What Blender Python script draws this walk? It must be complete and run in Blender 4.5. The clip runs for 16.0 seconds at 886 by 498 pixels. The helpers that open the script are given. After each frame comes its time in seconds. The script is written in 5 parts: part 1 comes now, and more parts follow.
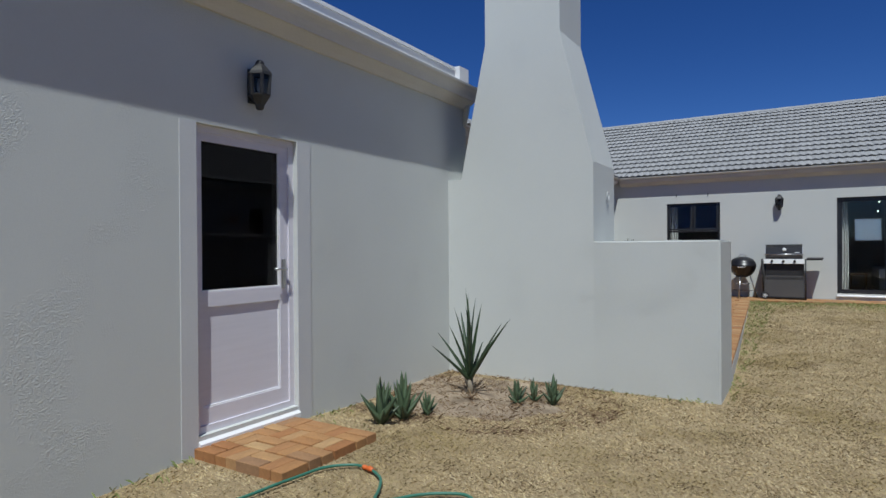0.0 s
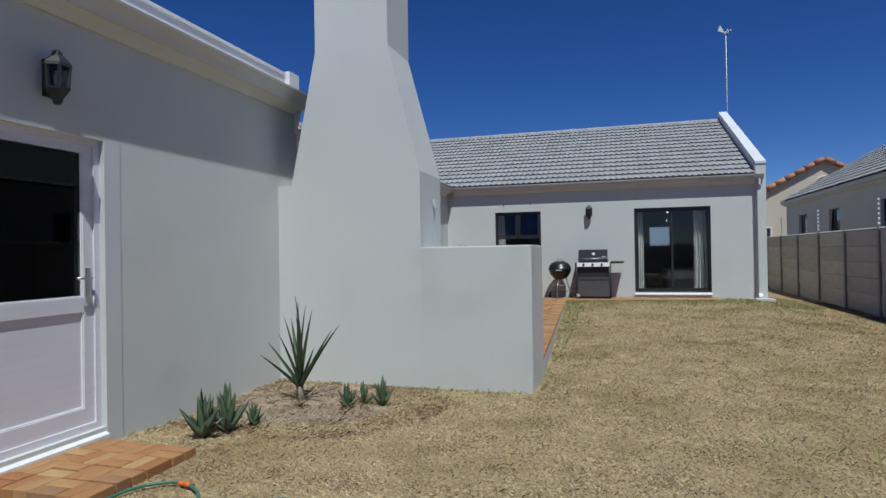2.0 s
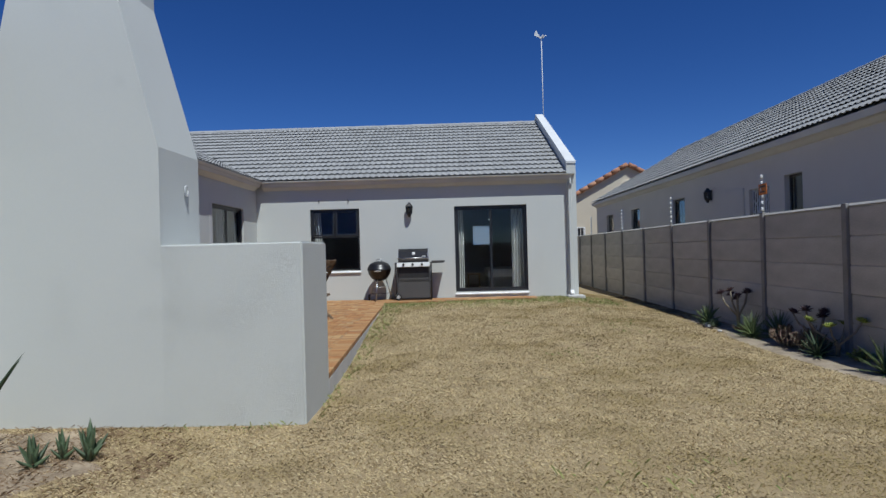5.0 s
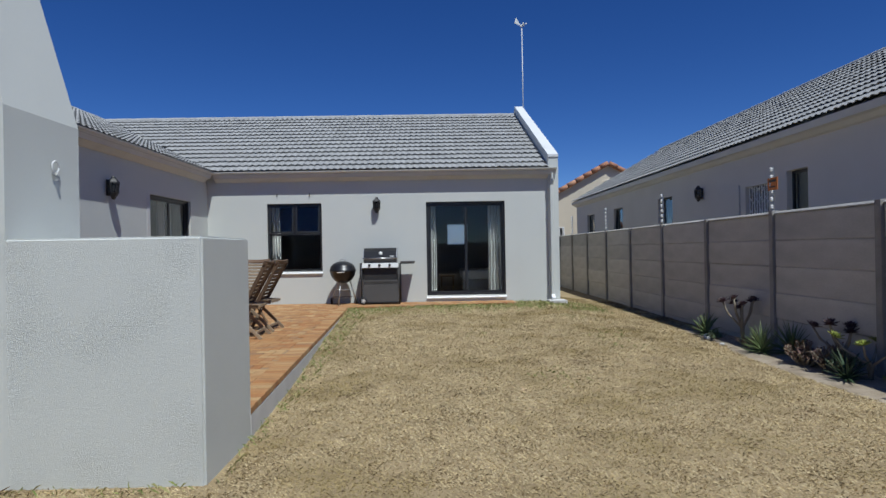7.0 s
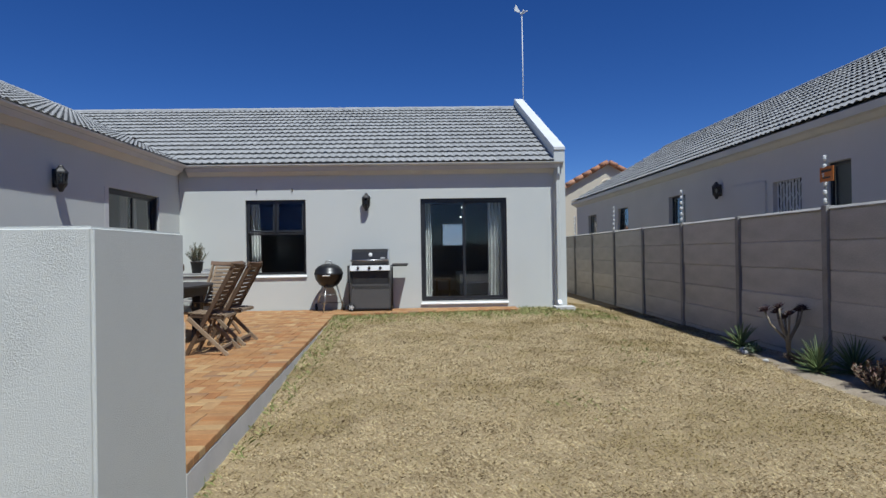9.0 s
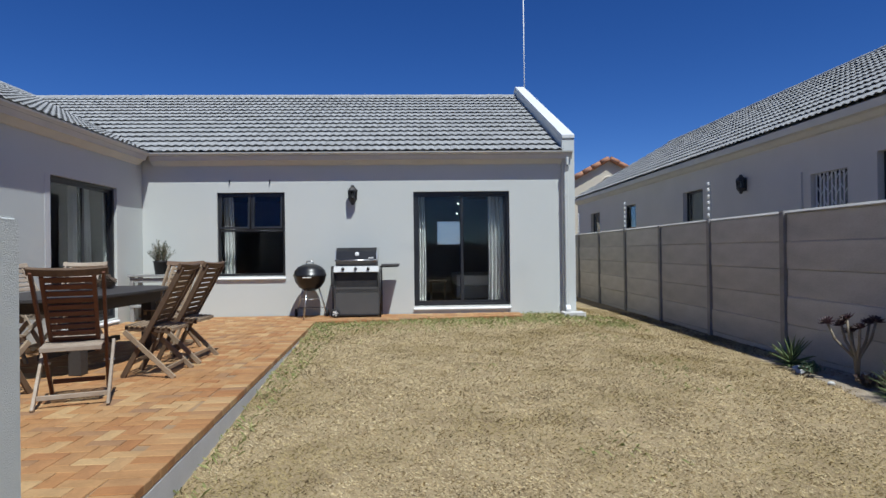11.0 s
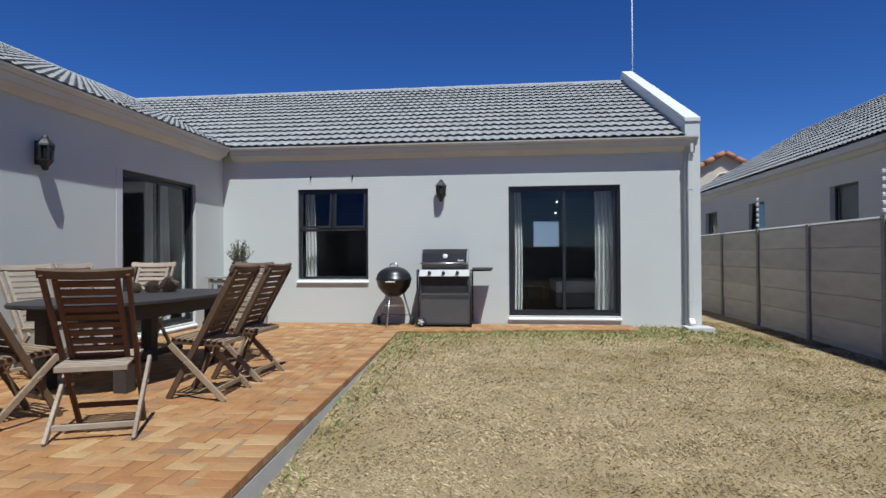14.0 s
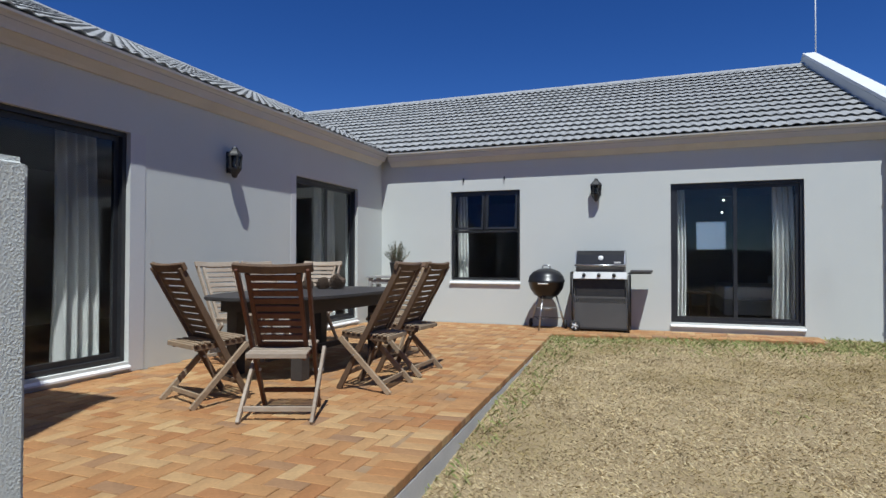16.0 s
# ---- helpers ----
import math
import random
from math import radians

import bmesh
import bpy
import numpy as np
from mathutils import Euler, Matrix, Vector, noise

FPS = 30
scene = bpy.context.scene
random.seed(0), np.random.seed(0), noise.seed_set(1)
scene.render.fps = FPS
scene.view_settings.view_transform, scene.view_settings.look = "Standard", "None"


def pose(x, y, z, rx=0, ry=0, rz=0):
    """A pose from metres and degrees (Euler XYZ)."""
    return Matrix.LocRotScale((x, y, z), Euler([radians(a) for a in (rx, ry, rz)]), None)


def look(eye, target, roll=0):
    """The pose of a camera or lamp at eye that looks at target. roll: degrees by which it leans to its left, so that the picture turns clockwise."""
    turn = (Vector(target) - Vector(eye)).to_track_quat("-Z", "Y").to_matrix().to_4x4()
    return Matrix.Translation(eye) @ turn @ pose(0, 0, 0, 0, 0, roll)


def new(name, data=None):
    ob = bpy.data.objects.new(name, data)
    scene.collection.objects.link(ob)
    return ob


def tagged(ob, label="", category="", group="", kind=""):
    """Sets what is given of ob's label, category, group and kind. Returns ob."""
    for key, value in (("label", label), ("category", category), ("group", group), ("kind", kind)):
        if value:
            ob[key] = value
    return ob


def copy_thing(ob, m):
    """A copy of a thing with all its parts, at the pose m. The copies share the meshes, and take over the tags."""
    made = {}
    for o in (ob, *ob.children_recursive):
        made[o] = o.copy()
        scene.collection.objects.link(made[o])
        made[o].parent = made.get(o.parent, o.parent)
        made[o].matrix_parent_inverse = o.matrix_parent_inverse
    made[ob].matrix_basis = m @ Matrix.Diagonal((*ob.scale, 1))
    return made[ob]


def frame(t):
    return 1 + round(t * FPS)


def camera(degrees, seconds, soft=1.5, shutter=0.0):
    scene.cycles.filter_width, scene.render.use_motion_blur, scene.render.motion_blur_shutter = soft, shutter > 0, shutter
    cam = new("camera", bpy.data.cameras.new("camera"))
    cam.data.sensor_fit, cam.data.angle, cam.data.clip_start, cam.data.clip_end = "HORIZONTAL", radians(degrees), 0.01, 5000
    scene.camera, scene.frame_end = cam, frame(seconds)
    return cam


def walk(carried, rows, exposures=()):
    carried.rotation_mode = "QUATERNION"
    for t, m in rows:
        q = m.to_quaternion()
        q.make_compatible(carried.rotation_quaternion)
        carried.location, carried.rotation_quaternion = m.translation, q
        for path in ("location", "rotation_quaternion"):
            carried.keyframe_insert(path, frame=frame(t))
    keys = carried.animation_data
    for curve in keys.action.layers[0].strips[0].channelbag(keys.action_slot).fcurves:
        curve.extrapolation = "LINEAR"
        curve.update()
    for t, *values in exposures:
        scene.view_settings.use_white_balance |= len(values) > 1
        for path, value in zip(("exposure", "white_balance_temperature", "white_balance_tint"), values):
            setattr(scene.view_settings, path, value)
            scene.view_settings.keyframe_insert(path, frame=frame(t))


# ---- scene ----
cam = camera(73.6, 16.0)
PATH = [
    (0, (0.688, 0.363, 1.471), (-0.362, 2.065, 1.464), -0.4),
    (0.5, (0.728, 0.337, 1.46), (-0.216, 2.1, 1.459), -0.6),
    (1, (0.77, 0.32, 1.454), (-0.055, 2.142, 1.458), -0.7),
    (1.5, (0.798, 0.304, 1.45), (0.107, 2.181, 1.46), -0.8),
    (2, (0.866, 0.297, 1.45), (0.295, 2.213, 1.463), -0.9),
    (2.5, (0.978, 0.322, 1.45), (0.507, 2.266, 1.461), -1.0),
    (3, (1.086, 0.377, 1.448), (0.711, 2.342, 1.457), -1.0),
    (3.5, (1.131, 0.553, 1.453), (0.823, 2.53, 1.46), -0.9),
    (4, (1.14, 0.785, 1.447), (0.931, 2.774, 1.452), -0.9),
    (4.5, (1.196, 1.072, 1.43), (1.101, 3.07, 1.433), -1.0),
    (4.7, (1.234, 1.227, 1.408), (1.164, 3.225, 1.414), -1.3),
    (7, (1.412, 2.714, 1.408), (1.442, 4.714, 1.411), -1.0),
    (7.5, (1.351, 3.025, 1.404), (1.386, 5.025, 1.408), -0.9),
    (8, (1.306, 3.374, 1.4), (1.356, 5.374, 1.404), -1.0),
    (8.5, (1.34, 3.633, 1.401), (1.392, 5.632, 1.407), -0.9),
    (9, (1.347, 3.906, 1.39), (1.404, 5.905, 1.4), -0.9),
    (11.5, (1.333, 5.51, 1.378), (1.416, 7.508, 1.387), -0.7),
    (12, (1.359, 5.809, 1.374), (1.439, 7.808, 1.385), -0.7),
    (12.5, (1.341, 6.084, 1.39), (1.406, 8.083, 1.4), -0.6),
    (13, (1.32, 6.249, 1.391), (1.335, 8.249, 1.405), -0.5),
    (13.5, (1.305, 6.332, 1.38), (1.204, 8.329, 1.398), -0.5),
    (14, (1.26, 6.412, 1.365), (1.035, 8.399, 1.388), -0.3),
    (14.5, (1.239, 6.42, 1.358), (0.888, 8.389, 1.383), -0.2),
    (15, (1.217, 6.43, 1.349), (0.742, 8.372, 1.376), -0.1),
    (15.5, (1.168, 6.447, 1.333), (0.578, 8.357, 1.366), -0.1),
    (16, (1.121, 6.46, 1.328), (0.425, 8.335, 1.364), 0.1),
]
walk(cam, [(t, look(eye, target, roll)) for t, eye, target, roll in PATH],
     [(0.0, -0.24, 6000, 4), (4.5, -0.17, 6000, 4), (7.0, -0.06, 6000, 4), (12.0, 0.16, 6000, 4), (16.0, 0.14, 6000, 4)])

# ---- world, sun, exposure ----
SUN = Vector((0.24, -0.48, 1.0)).normalized()
world = bpy.data.worlds.new("sky")
scene.world = world
world.use_nodes = True
wn = world.node_tree.nodes
sky = wn.new("ShaderNodeTexSky")
sky.sky_type, sky.sun_disc = "NISHITA", False
sky.sun_elevation = math.asin(SUN.z)
sky.sun_rotation = math.atan2(SUN.x, SUN.y)
sky.altitude, sky.air_density, sky.dust_density, sky.ozone_density = 3000, 0.9, 0.0, 4.0
wn["Background"].inputs["Strength"].default_value = 0.09
deep = wn.new("ShaderNodeHueSaturation")
deep.inputs["Saturation"].default_value = 1.25
deep.inputs["Hue"].default_value = 0.516
world.node_tree.links.new(sky.outputs[0], deep.inputs["Color"])
world.node_tree.links.new(deep.outputs[0], wn["Background"].inputs["Color"])
sun_data = bpy.data.lights.new("sun", "SUN")
sun_data.energy, sun_data.angle, sun_data.color = 4.4, radians(0.53), (1.0, 0.97, 0.93)
sun_lamp = new("sun", sun_data)
sun_lamp.matrix_world = look(SUN * 40, (0, 0, 0))


# ---- materials ----
def material(name, colour, colour2=None, scale=6.0, fine=60.0, rough=0.8, bump=0.3, depth=0.01, metal=0.0, rand=0.0, island=0.0, stretch=(1, 1, 1), spec=0.5):
    """Two-scale noise between two colours, with a fine bump."""
    m = bpy.data.materials.new(name)
    m.use_nodes = True
    n, l = m.node_tree.nodes, m.node_tree.links
    b = n["Principled BSDF"]
    b.inputs["Roughness"].default_value, b.inputs["Metallic"].default_value = rough, metal
    b.inputs["Specular IOR Level"].default_value = spec
    c2 = colour2 or tuple(c * 0.82 for c in colour)
    co = n.new("ShaderNodeTexCoord")
    mp = n.new("ShaderNodeMapping")
    mp.inputs["Scale"].default_value = stretch
    l.new(co.outputs["Object"], mp.inputs["Vector"])
    a, f = n.new("ShaderNodeTexNoise"), n.new("ShaderNodeTexNoise")
    a.inputs["Scale"].default_value, a.inputs["Detail"].default_value = scale, 5
    f.inputs["Scale"].default_value, f.inputs["Detail"].default_value = fine, 4
    for k in (a, f):
        l.new(mp.outputs[0], k.inputs["Vector"])
    s = n.new("ShaderNodeMath")
    s.operation = "MULTIPLY_ADD"
    s.inputs[1].default_value = 0.35
    l.new(f.outputs[0], s.inputs[0])
    sc = n.new("ShaderNodeMath")
    sc.operation = "MULTIPLY"
    sc.inputs[1].default_value = 0.65
    l.new(a.outputs[0], sc.inputs[0])
    l.new(sc.outputs[0], s.inputs[2])
    r = n.new("ShaderNodeMapRange")
    r.inputs[1].default_value, r.inputs[2].default_value = 0.33, 0.67
    l.new(s.outputs[0], r.inputs[0])
    mix = n.new("ShaderNodeMix")
    mix.data_type = "RGBA"
    mix.inputs[6].default_value, mix.inputs[7].default_value = (*colour, 1), (*c2, 1)
    l.new(r.outputs[0], mix.inputs[0])
    out = mix.outputs[2]
    if rand or island:
        src = n.new("ShaderNodeObjectInfo").outputs["Random"] if rand else n.new("ShaderNodeNewGeometry").outputs["Random Per Island"]
        amount = rand or island
        v = n.new("ShaderNodeMapRange")
        v.inputs[3].default_value, v.inputs[4].default_value = 1 - amount, 1 + amount
        l.new(src, v.inputs[0])
        h = n.new("ShaderNodeHueSaturation")
        l.new(v.outputs[0], h.inputs["Value"])
        l.new(out, h.inputs["Color"])
        out = h.outputs[0]
    l.new(out, b.inputs["Base Color"])
    if bump:
        bp = n.new("ShaderNodeBump")
        bp.inputs["Strength"].default_value, bp.inputs["Distance"].default_value = bump, depth
        l.new(s.outputs[0], bp.inputs["Height"])
        l.new(bp.outputs[0], b.inputs["Normal"])
    return m


def pick_material(name, ramp, rough=0.85, island=False, fine=40.0, bump=0.3, depth=0.004, patch=None):
    """A colour for each piece, picked by its own random number from a ramp, with a fine grain; patch: a second colour in large soft patches."""
    m = material(name, ramp[0], None, 5.0, fine, rough, bump, depth)
    n, l = m.node_tree.nodes, m.node_tree.links
    cr = n.new("ShaderNodeValToRGB")
    while len(cr.color_ramp.elements) < len(ramp):
        cr.color_ramp.elements.new(0.5)
    for i, c in enumerate(ramp):
        cr.color_ramp.elements[i].position = i / (len(ramp) - 1)
        cr.color_ramp.elements[i].color = (*c, 1)
    l.new(n.new("ShaderNodeNewGeometry").outputs["Random Per Island"] if island else n.new("ShaderNodeObjectInfo").outputs["Random"], cr.inputs[0])
    out = cr.outputs[0]
    if patch:
        nz = n.new("ShaderNodeTexNoise")
        nz.inputs["Scale"].default_value, nz.inputs["Detail"].default_value = patch[1], 3
        l.new(n["Texture Coordinate"].outputs["Object"], nz.inputs["Vector"])
        rg = n.new("ShaderNodeMapRange")
        rg.inputs[1].default_value, rg.inputs[2].default_value = patch[2], patch[2] + 0.14
        l.new(nz.outputs[0], rg.inputs[0])
        mx = n.new("ShaderNodeMix")
        mx.data_type = "RGBA"
        l.new(rg.outputs[0], mx.inputs[0])
        l.new(out, mx.inputs[6])
        mx.inputs[7].default_value = (*patch[0], 1)
        out = mx.outputs[2]
    mul = n.new("ShaderNodeMix")
    mul.data_type, mul.blend_type = "RGBA", "MULTIPLY"
    mul.inputs[0].default_value = 0.45
    g = n.new("ShaderNodeMapRange")
    g.inputs[1].default_value, g.inputs[2].default_value, g.inputs[3].default_value, g.inputs[4].default_value = 0.3, 0.7, 0.45, 1.5
    l.new(n["Math"].outputs[0], g.inputs[0])
    l.new(out, mul.inputs[6])
    l.new(g.outputs[0], mul.inputs[7])
    l.new(mul.outputs[2], n["Principled BSDF"].inputs["Base Color"])
    return m


def glass_material(name, tint, rough=0.0):
    m = bpy.data.materials.new(name)
    m.use_nodes = True
    b = m.node_tree.nodes["Principled BSDF"]
    b.inputs["Base Color"].default_value = (*tint, 1)
    b.inputs["Transmission Weight"].default_value = 1.0
    b.inputs["Roughness"].default_value, b.inputs["IOR"].default_value = rough, 1.32
    return m


def glow_material(name, colour, strength):
    m = bpy.data.materials.new(name)
    m.use_nodes = True
    b = m.node_tree.nodes["Principled BSDF"]
    b.inputs["Emission Color"].default_value, b.inputs["Emission Strength"].default_value = (*colour, 1), strength
    return m


def plaster_material(name, c1, c2, rough_share, depth, coarse=150, least=0.10):
    """Painted plaster: stippled grains that stand out in patches, faint stains."""
    m = material(name, c1, c2, 1.3, 60, 0.9, 0.0)
    n, l = m.node_tree.nodes, m.node_tree.links
    co = n["Texture Coordinate"].outputs["Object"]
    big, grain, fine = n.new("ShaderNodeTexNoise"), n.new("ShaderNodeTexNoise"), n.new("ShaderNodeTexNoise")
    for k, sc, dt in ((big, 1.7, 4), (grain, coarse, 3), (fine, 300, 2)):
        k.inputs["Scale"].default_value, k.inputs["Detail"].default_value = sc, dt
        l.new(co, k.inputs["Vector"])
    mask = n.new("ShaderNodeMapRange")
    mask.inputs[1].default_value, mask.inputs[2].default_value = 0.62 - rough_share, 0.74 - rough_share
    mask.inputs[3].default_value, mask.inputs[4].default_value = least, 1.0
    l.new(big.outputs[0], mask.inputs[0])
    peak = n.new("ShaderNodeMapRange")
    peak.inputs[1].default_value, peak.inputs[2].default_value = 0.42, 0.7
    l.new(grain.outputs[0], peak.inputs[0])
    mul = n.new("ShaderNodeMath")
    mul.operation = "MULTIPLY"
    l.new(mask.outputs[0], mul.inputs[0])
    l.new(peak.outputs[0], mul.inputs[1])
    add = n.new("ShaderNodeMath")
    add.operation = "MULTIPLY_ADD"
    add.inputs[1].default_value = 0.12
    l.new(fine.outputs[0], add.inputs[0])
    l.new(mul.outputs[0], add.inputs[2])
    bp = n.new("ShaderNodeBump")
    bp.inputs["Strength"].default_value, bp.inputs["Distance"].default_value = 0.8, depth
    l.new(add.outputs[0], bp.inputs["Height"])
    l.new(bp.outputs[0], n["Principled BSDF"].inputs["Normal"])
    return m


PLASTER = plaster_material("painted_plaster", (0.594, 0.609, 0.578), (0.57, 0.586, 0.557), 0.03, 0.0022)
ROUGHCAST = plaster_material("roughcast_plaster", (0.594, 0.609, 0.578), (0.57, 0.586, 0.557), 0.12, 0.0026, 190, 0.45)
STIPPLE = plaster_material("stippled_plaster", (0.594, 0.609, 0.578), (0.565, 0.58, 0.552), 0.085, 0.0030, 120)
SMOOTH = material("smooth_plaster", (0.60, 0.605, 0.60), (0.55, 0.555, 0.555), 1.5, 70, 0.85, 0.15, 0.003)
KERB = material("kerb_plaster", (0.62, 0.61, 0.585), (0.52, 0.51, 0.49), 3, 60, 0.9, 0.4, 0.004)
CREAM = material("cream_fascia", (0.62, 0.61, 0.57), (0.55, 0.54, 0.505), 2, 60, 0.7, 0.1, 0.003)
WHITE = material("white_paint", (0.84, 0.84, 0.84), (0.78, 0.78, 0.78), 3, 80, 0.6, 0.1, 0.002)
COPING = material("pale_coping_paint", (0.70, 0.71, 0.70), (0.63, 0.64, 0.635), 2.5, 70, 0.75, 0.2, 0.003)
UPVC = material("white_door_skin", (0.74, 0.72, 0.77), (0.69, 0.67, 0.72), 2, 60, 0.45, 0.12, 0.002, stretch=(1, 1, 14))
BLACKALU = material("black_aluminium", (0.018, 0.019, 0.022), (0.03, 0.031, 0.034), 4, 120, 0.4, 0.05, 0.001)
GLASS = glass_material("window_glass", (0.80, 0.86, 0.88))
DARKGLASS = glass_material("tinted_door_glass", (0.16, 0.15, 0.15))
FROSTED = glass_material("frosted_glass", (0.93, 0.96, 0.96), 0.55)
LAMPGLASS = glass_material("lamp_glass", (0.22, 0.23, 0.24), 0.1)
ROOFTILE = pick_material("grey_roof_tile", [(0.285, 0.285, 0.28), (0.315, 0.315, 0.31), (0.34, 0.34, 0.335), (0.295, 0.295, 0.29)], 0.85, False, 30, 0.3, 0.004)
ROOFTILE_I = pick_material("grey_roof_tiles", [(0.285, 0.285, 0.28), (0.315, 0.315, 0.31), (0.34, 0.34, 0.335), (0.295, 0.295, 0.29)], 0.85, True, 30, 0.3, 0.004)
TERRACOTTA = pick_material("terracotta_tile", [(0.42, 0.20, 0.11), (0.36, 0.17, 0.10), (0.46, 0.25, 0.15)], 0.85, False)
BRICKS = [(0.335, 0.155, 0.059), (0.40, 0.232, 0.099), (0.35, 0.172, 0.064), (0.45, 0.295, 0.138), (0.315, 0.14, 0.05), (0.38, 0.20, 0.077), (0.27, 0.155, 0.08)]
BRICK = pick_material("clay_paver", BRICKS, 0.88, False, 45, 0.5, 0.003)
BRICK_I = pick_material("clay_pavers", BRICKS, 0.88, True, 45, 0.5, 0.003)
MORTAR = material("sandy_joint", (0.33, 0.22, 0.12), (0.26, 0.17, 0.095), 8, 90, 0.95, 0.4, 0.004)
SOIL = material("dry_turf_soil", (0.37, 0.285, 0.16), (0.235, 0.172, 0.09), 3.0, 110, 0.95, 0.8, 0.02)
SAND = material("bed_sand", (0.42, 0.335, 0.235), (0.13, 0.092, 0.058), 4.0, 50, 0.95, 0.7, 0.02)
PALESAND = material("pale_bed_sand", (0.43, 0.36, 0.27), (0.19, 0.145, 0.095), 3.5, 50, 0.95, 0.7, 0.02)
BLADES = pick_material("dry_grass", [(0.58, 0.47, 0.27), (0.46, 0.35, 0.19), (0.68, 0.575, 0.36), (0.33, 0.245, 0.115), (0.61, 0.495, 0.28), (0.45, 0.35, 0.175)], 0.8, True, 20, 0, 0.001, ((0.36, 0.28, 0.125), 0.9, 0.49))
THATCH = pick_material("dead_thatch", [(0.16, 0.108, 0.048), (0.09, 0.06, 0.028), (0.22, 0.15, 0.068)], 0.9, True, 20, 0)
GREENBLADES = pick_material("green_grass", [(0.16, 0.22, 0.05), (0.26, 0.28, 0.09), (0.40, 0.36, 0.16)], 0.75, True, 20, 0)
CONCRETE = material("precast_concrete", (0.52, 0.50, 0.465), (0.36, 0.345, 0.32), 2.4, 70, 0.92, 0.5, 0.006, rand=0.10, stretch=(1, 0.6, 1.8))
# Darker than the slabs: shade on the posts' near sides put into the colour.
POSTGREY = material("shade_dark_post_concrete", (0.31, 0.30, 0.285), (0.19, 0.18, 0.17), 3.5, 70, 0.95, 0.5, 0.006, rand=0.12)
NBWALL = material("neighbour_plaster", (0.62, 0.59, 0.545), (0.57, 0.545, 0.505), 1.2, 60, 0.9, 0.3, 0.004)
BEIGE = material("beige_plaster", (0.62, 0.55, 0.43), (0.56, 0.50, 0.40), 1.2, 60, 0.9, 0.2, 0.004)
TEAK = material("weathered_teak", (0.085, 0.026, 0.011), (0.14, 0.055, 0.028), 4, 45, 0.6, 0.35, 0.003, stretch=(1, 1, 0.25), rand=0.15)
TEAKBROWN = material("grey_brown_teak", (0.085, 0.046, 0.025), (0.155, 0.10, 0.058), 5, 45, 0.7, 0.35, 0.003, stretch=(1, 1, 0.25), rand=0.2)
TEAKTAN = material("tan_teak", (0.34, 0.26, 0.175), (0.20, 0.135, 0.08), 6, 50, 0.75, 0.35, 0.003, stretch=(0.3, 1, 1), rand=0.15)
TEAKGREY = material("sun_bleached_teak", (0.22, 0.15, 0.10), (0.14, 0.076, 0.043), 6, 50, 0.75, 0.35, 0.003, stretch=(0.3, 1, 1), rand=0.12)
BLEACHED = material("bleached_teak", (0.40, 0.34, 0.275), (0.26, 0.19, 0.13), 6, 50, 0.75, 0.35, 0.003, stretch=(0.3, 1, 1), rand=0.12)
TABLE = material("dark_stained_table", (0.034, 0.03, 0.029), (0.058, 0.052, 0.048), 5, 60, 0.6, 0.2, 0.003, stretch=(1, 0.2, 1))
GREYWOOD = material("grey_washed_wood", (0.33, 0.33, 0.32), (0.24, 0.235, 0.23), 5, 60, 0.8, 0.3, 0.003, stretch=(0.2, 1, 1))
ENAMEL = material("black_enamel", (0.012, 0.012, 0.014), (0.016, 0.016, 0.018), 5, 80, 0.34, 0.02, 0.001)
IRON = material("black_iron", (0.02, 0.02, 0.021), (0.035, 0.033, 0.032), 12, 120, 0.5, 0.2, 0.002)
PANELGREY = material("grill_panel_grey", (0.085, 0.082, 0.08), (0.10, 0.098, 0.095), 3, 80, 0.5, 0.05, 0.001)
STEEL = material("brushed_steel", (0.62, 0.62, 0.62), (0.5, 0.5, 0.5), 5, 120, 0.35, 0.1, 0.001, metal=1.0)
PALE = material("pale_plastic", (0.7, 0.7, 0.68), (0.62, 0.62, 0.6), 8, 80, 0.5, 0.05, 0.001)
RUBBER = material("black_rubber", (0.02, 0.02, 0.02), (0.03, 0.03, 0.03), 12, 120, 0.8, 0.1, 0.001)
ALOE = material("aloe_leaf", (0.05, 0.088, 0.042), (0.10, 0.135, 0.072), 9, 50, 0.5, 0.15, 0.003, rand=0.2)
ALOEDARK = material("dark_aloe_leaf", (0.026, 0.055, 0.025), (0.058, 0.088, 0.042), 9, 50, 0.5, 0.15, 0.003, rand=0.2)
YUCCA = material("spiky_leaf", (0.09, 0.14, 0.05), (0.17, 0.21, 0.09), 9, 40, 0.55, 0.1, 0.003, rand=0.2)
PURPLE = material("dark_purple_rosette", (0.028, 0.010, 0.014), (0.05, 0.02, 0.022), 12, 60, 0.5, 0.1, 0.002, rand=0.2)
RUSTY = material("reddish_succulent", (0.20, 0.10, 0.085), (0.12, 0.10, 0.05), 14, 60, 0.6, 0.1, 0.002, rand=0.25)
LIMEGREEN = material("lime_succulent", (0.30, 0.34, 0.06), (0.20, 0.25, 0.05), 14, 60, 0.5, 0.1, 0.002, rand=0.2)
STEM = material("succulent_stem", (0.30, 0.26, 0.19), (0.22, 0.18, 0.13), 14, 60, 0.8, 0.2, 0.003)
DRYLEAF = material("dry_leaf", (0.16, 0.10, 0.055), (0.24, 0.17, 0.10), 10, 60, 0.9, 0.2, 0.003, rand=0.2)
HERB = material("potted_herb_leaf", (0.07, 0.105, 0.05), (0.13, 0.16, 0.085), 14, 60, 0.7, 0.1, 0.002, rand=0.25)
CONE = material("pine_cone_brown", (0.07, 0.045, 0.03), (0.13, 0.09, 0.06), 20, 80, 0.85, 0.3, 0.003)
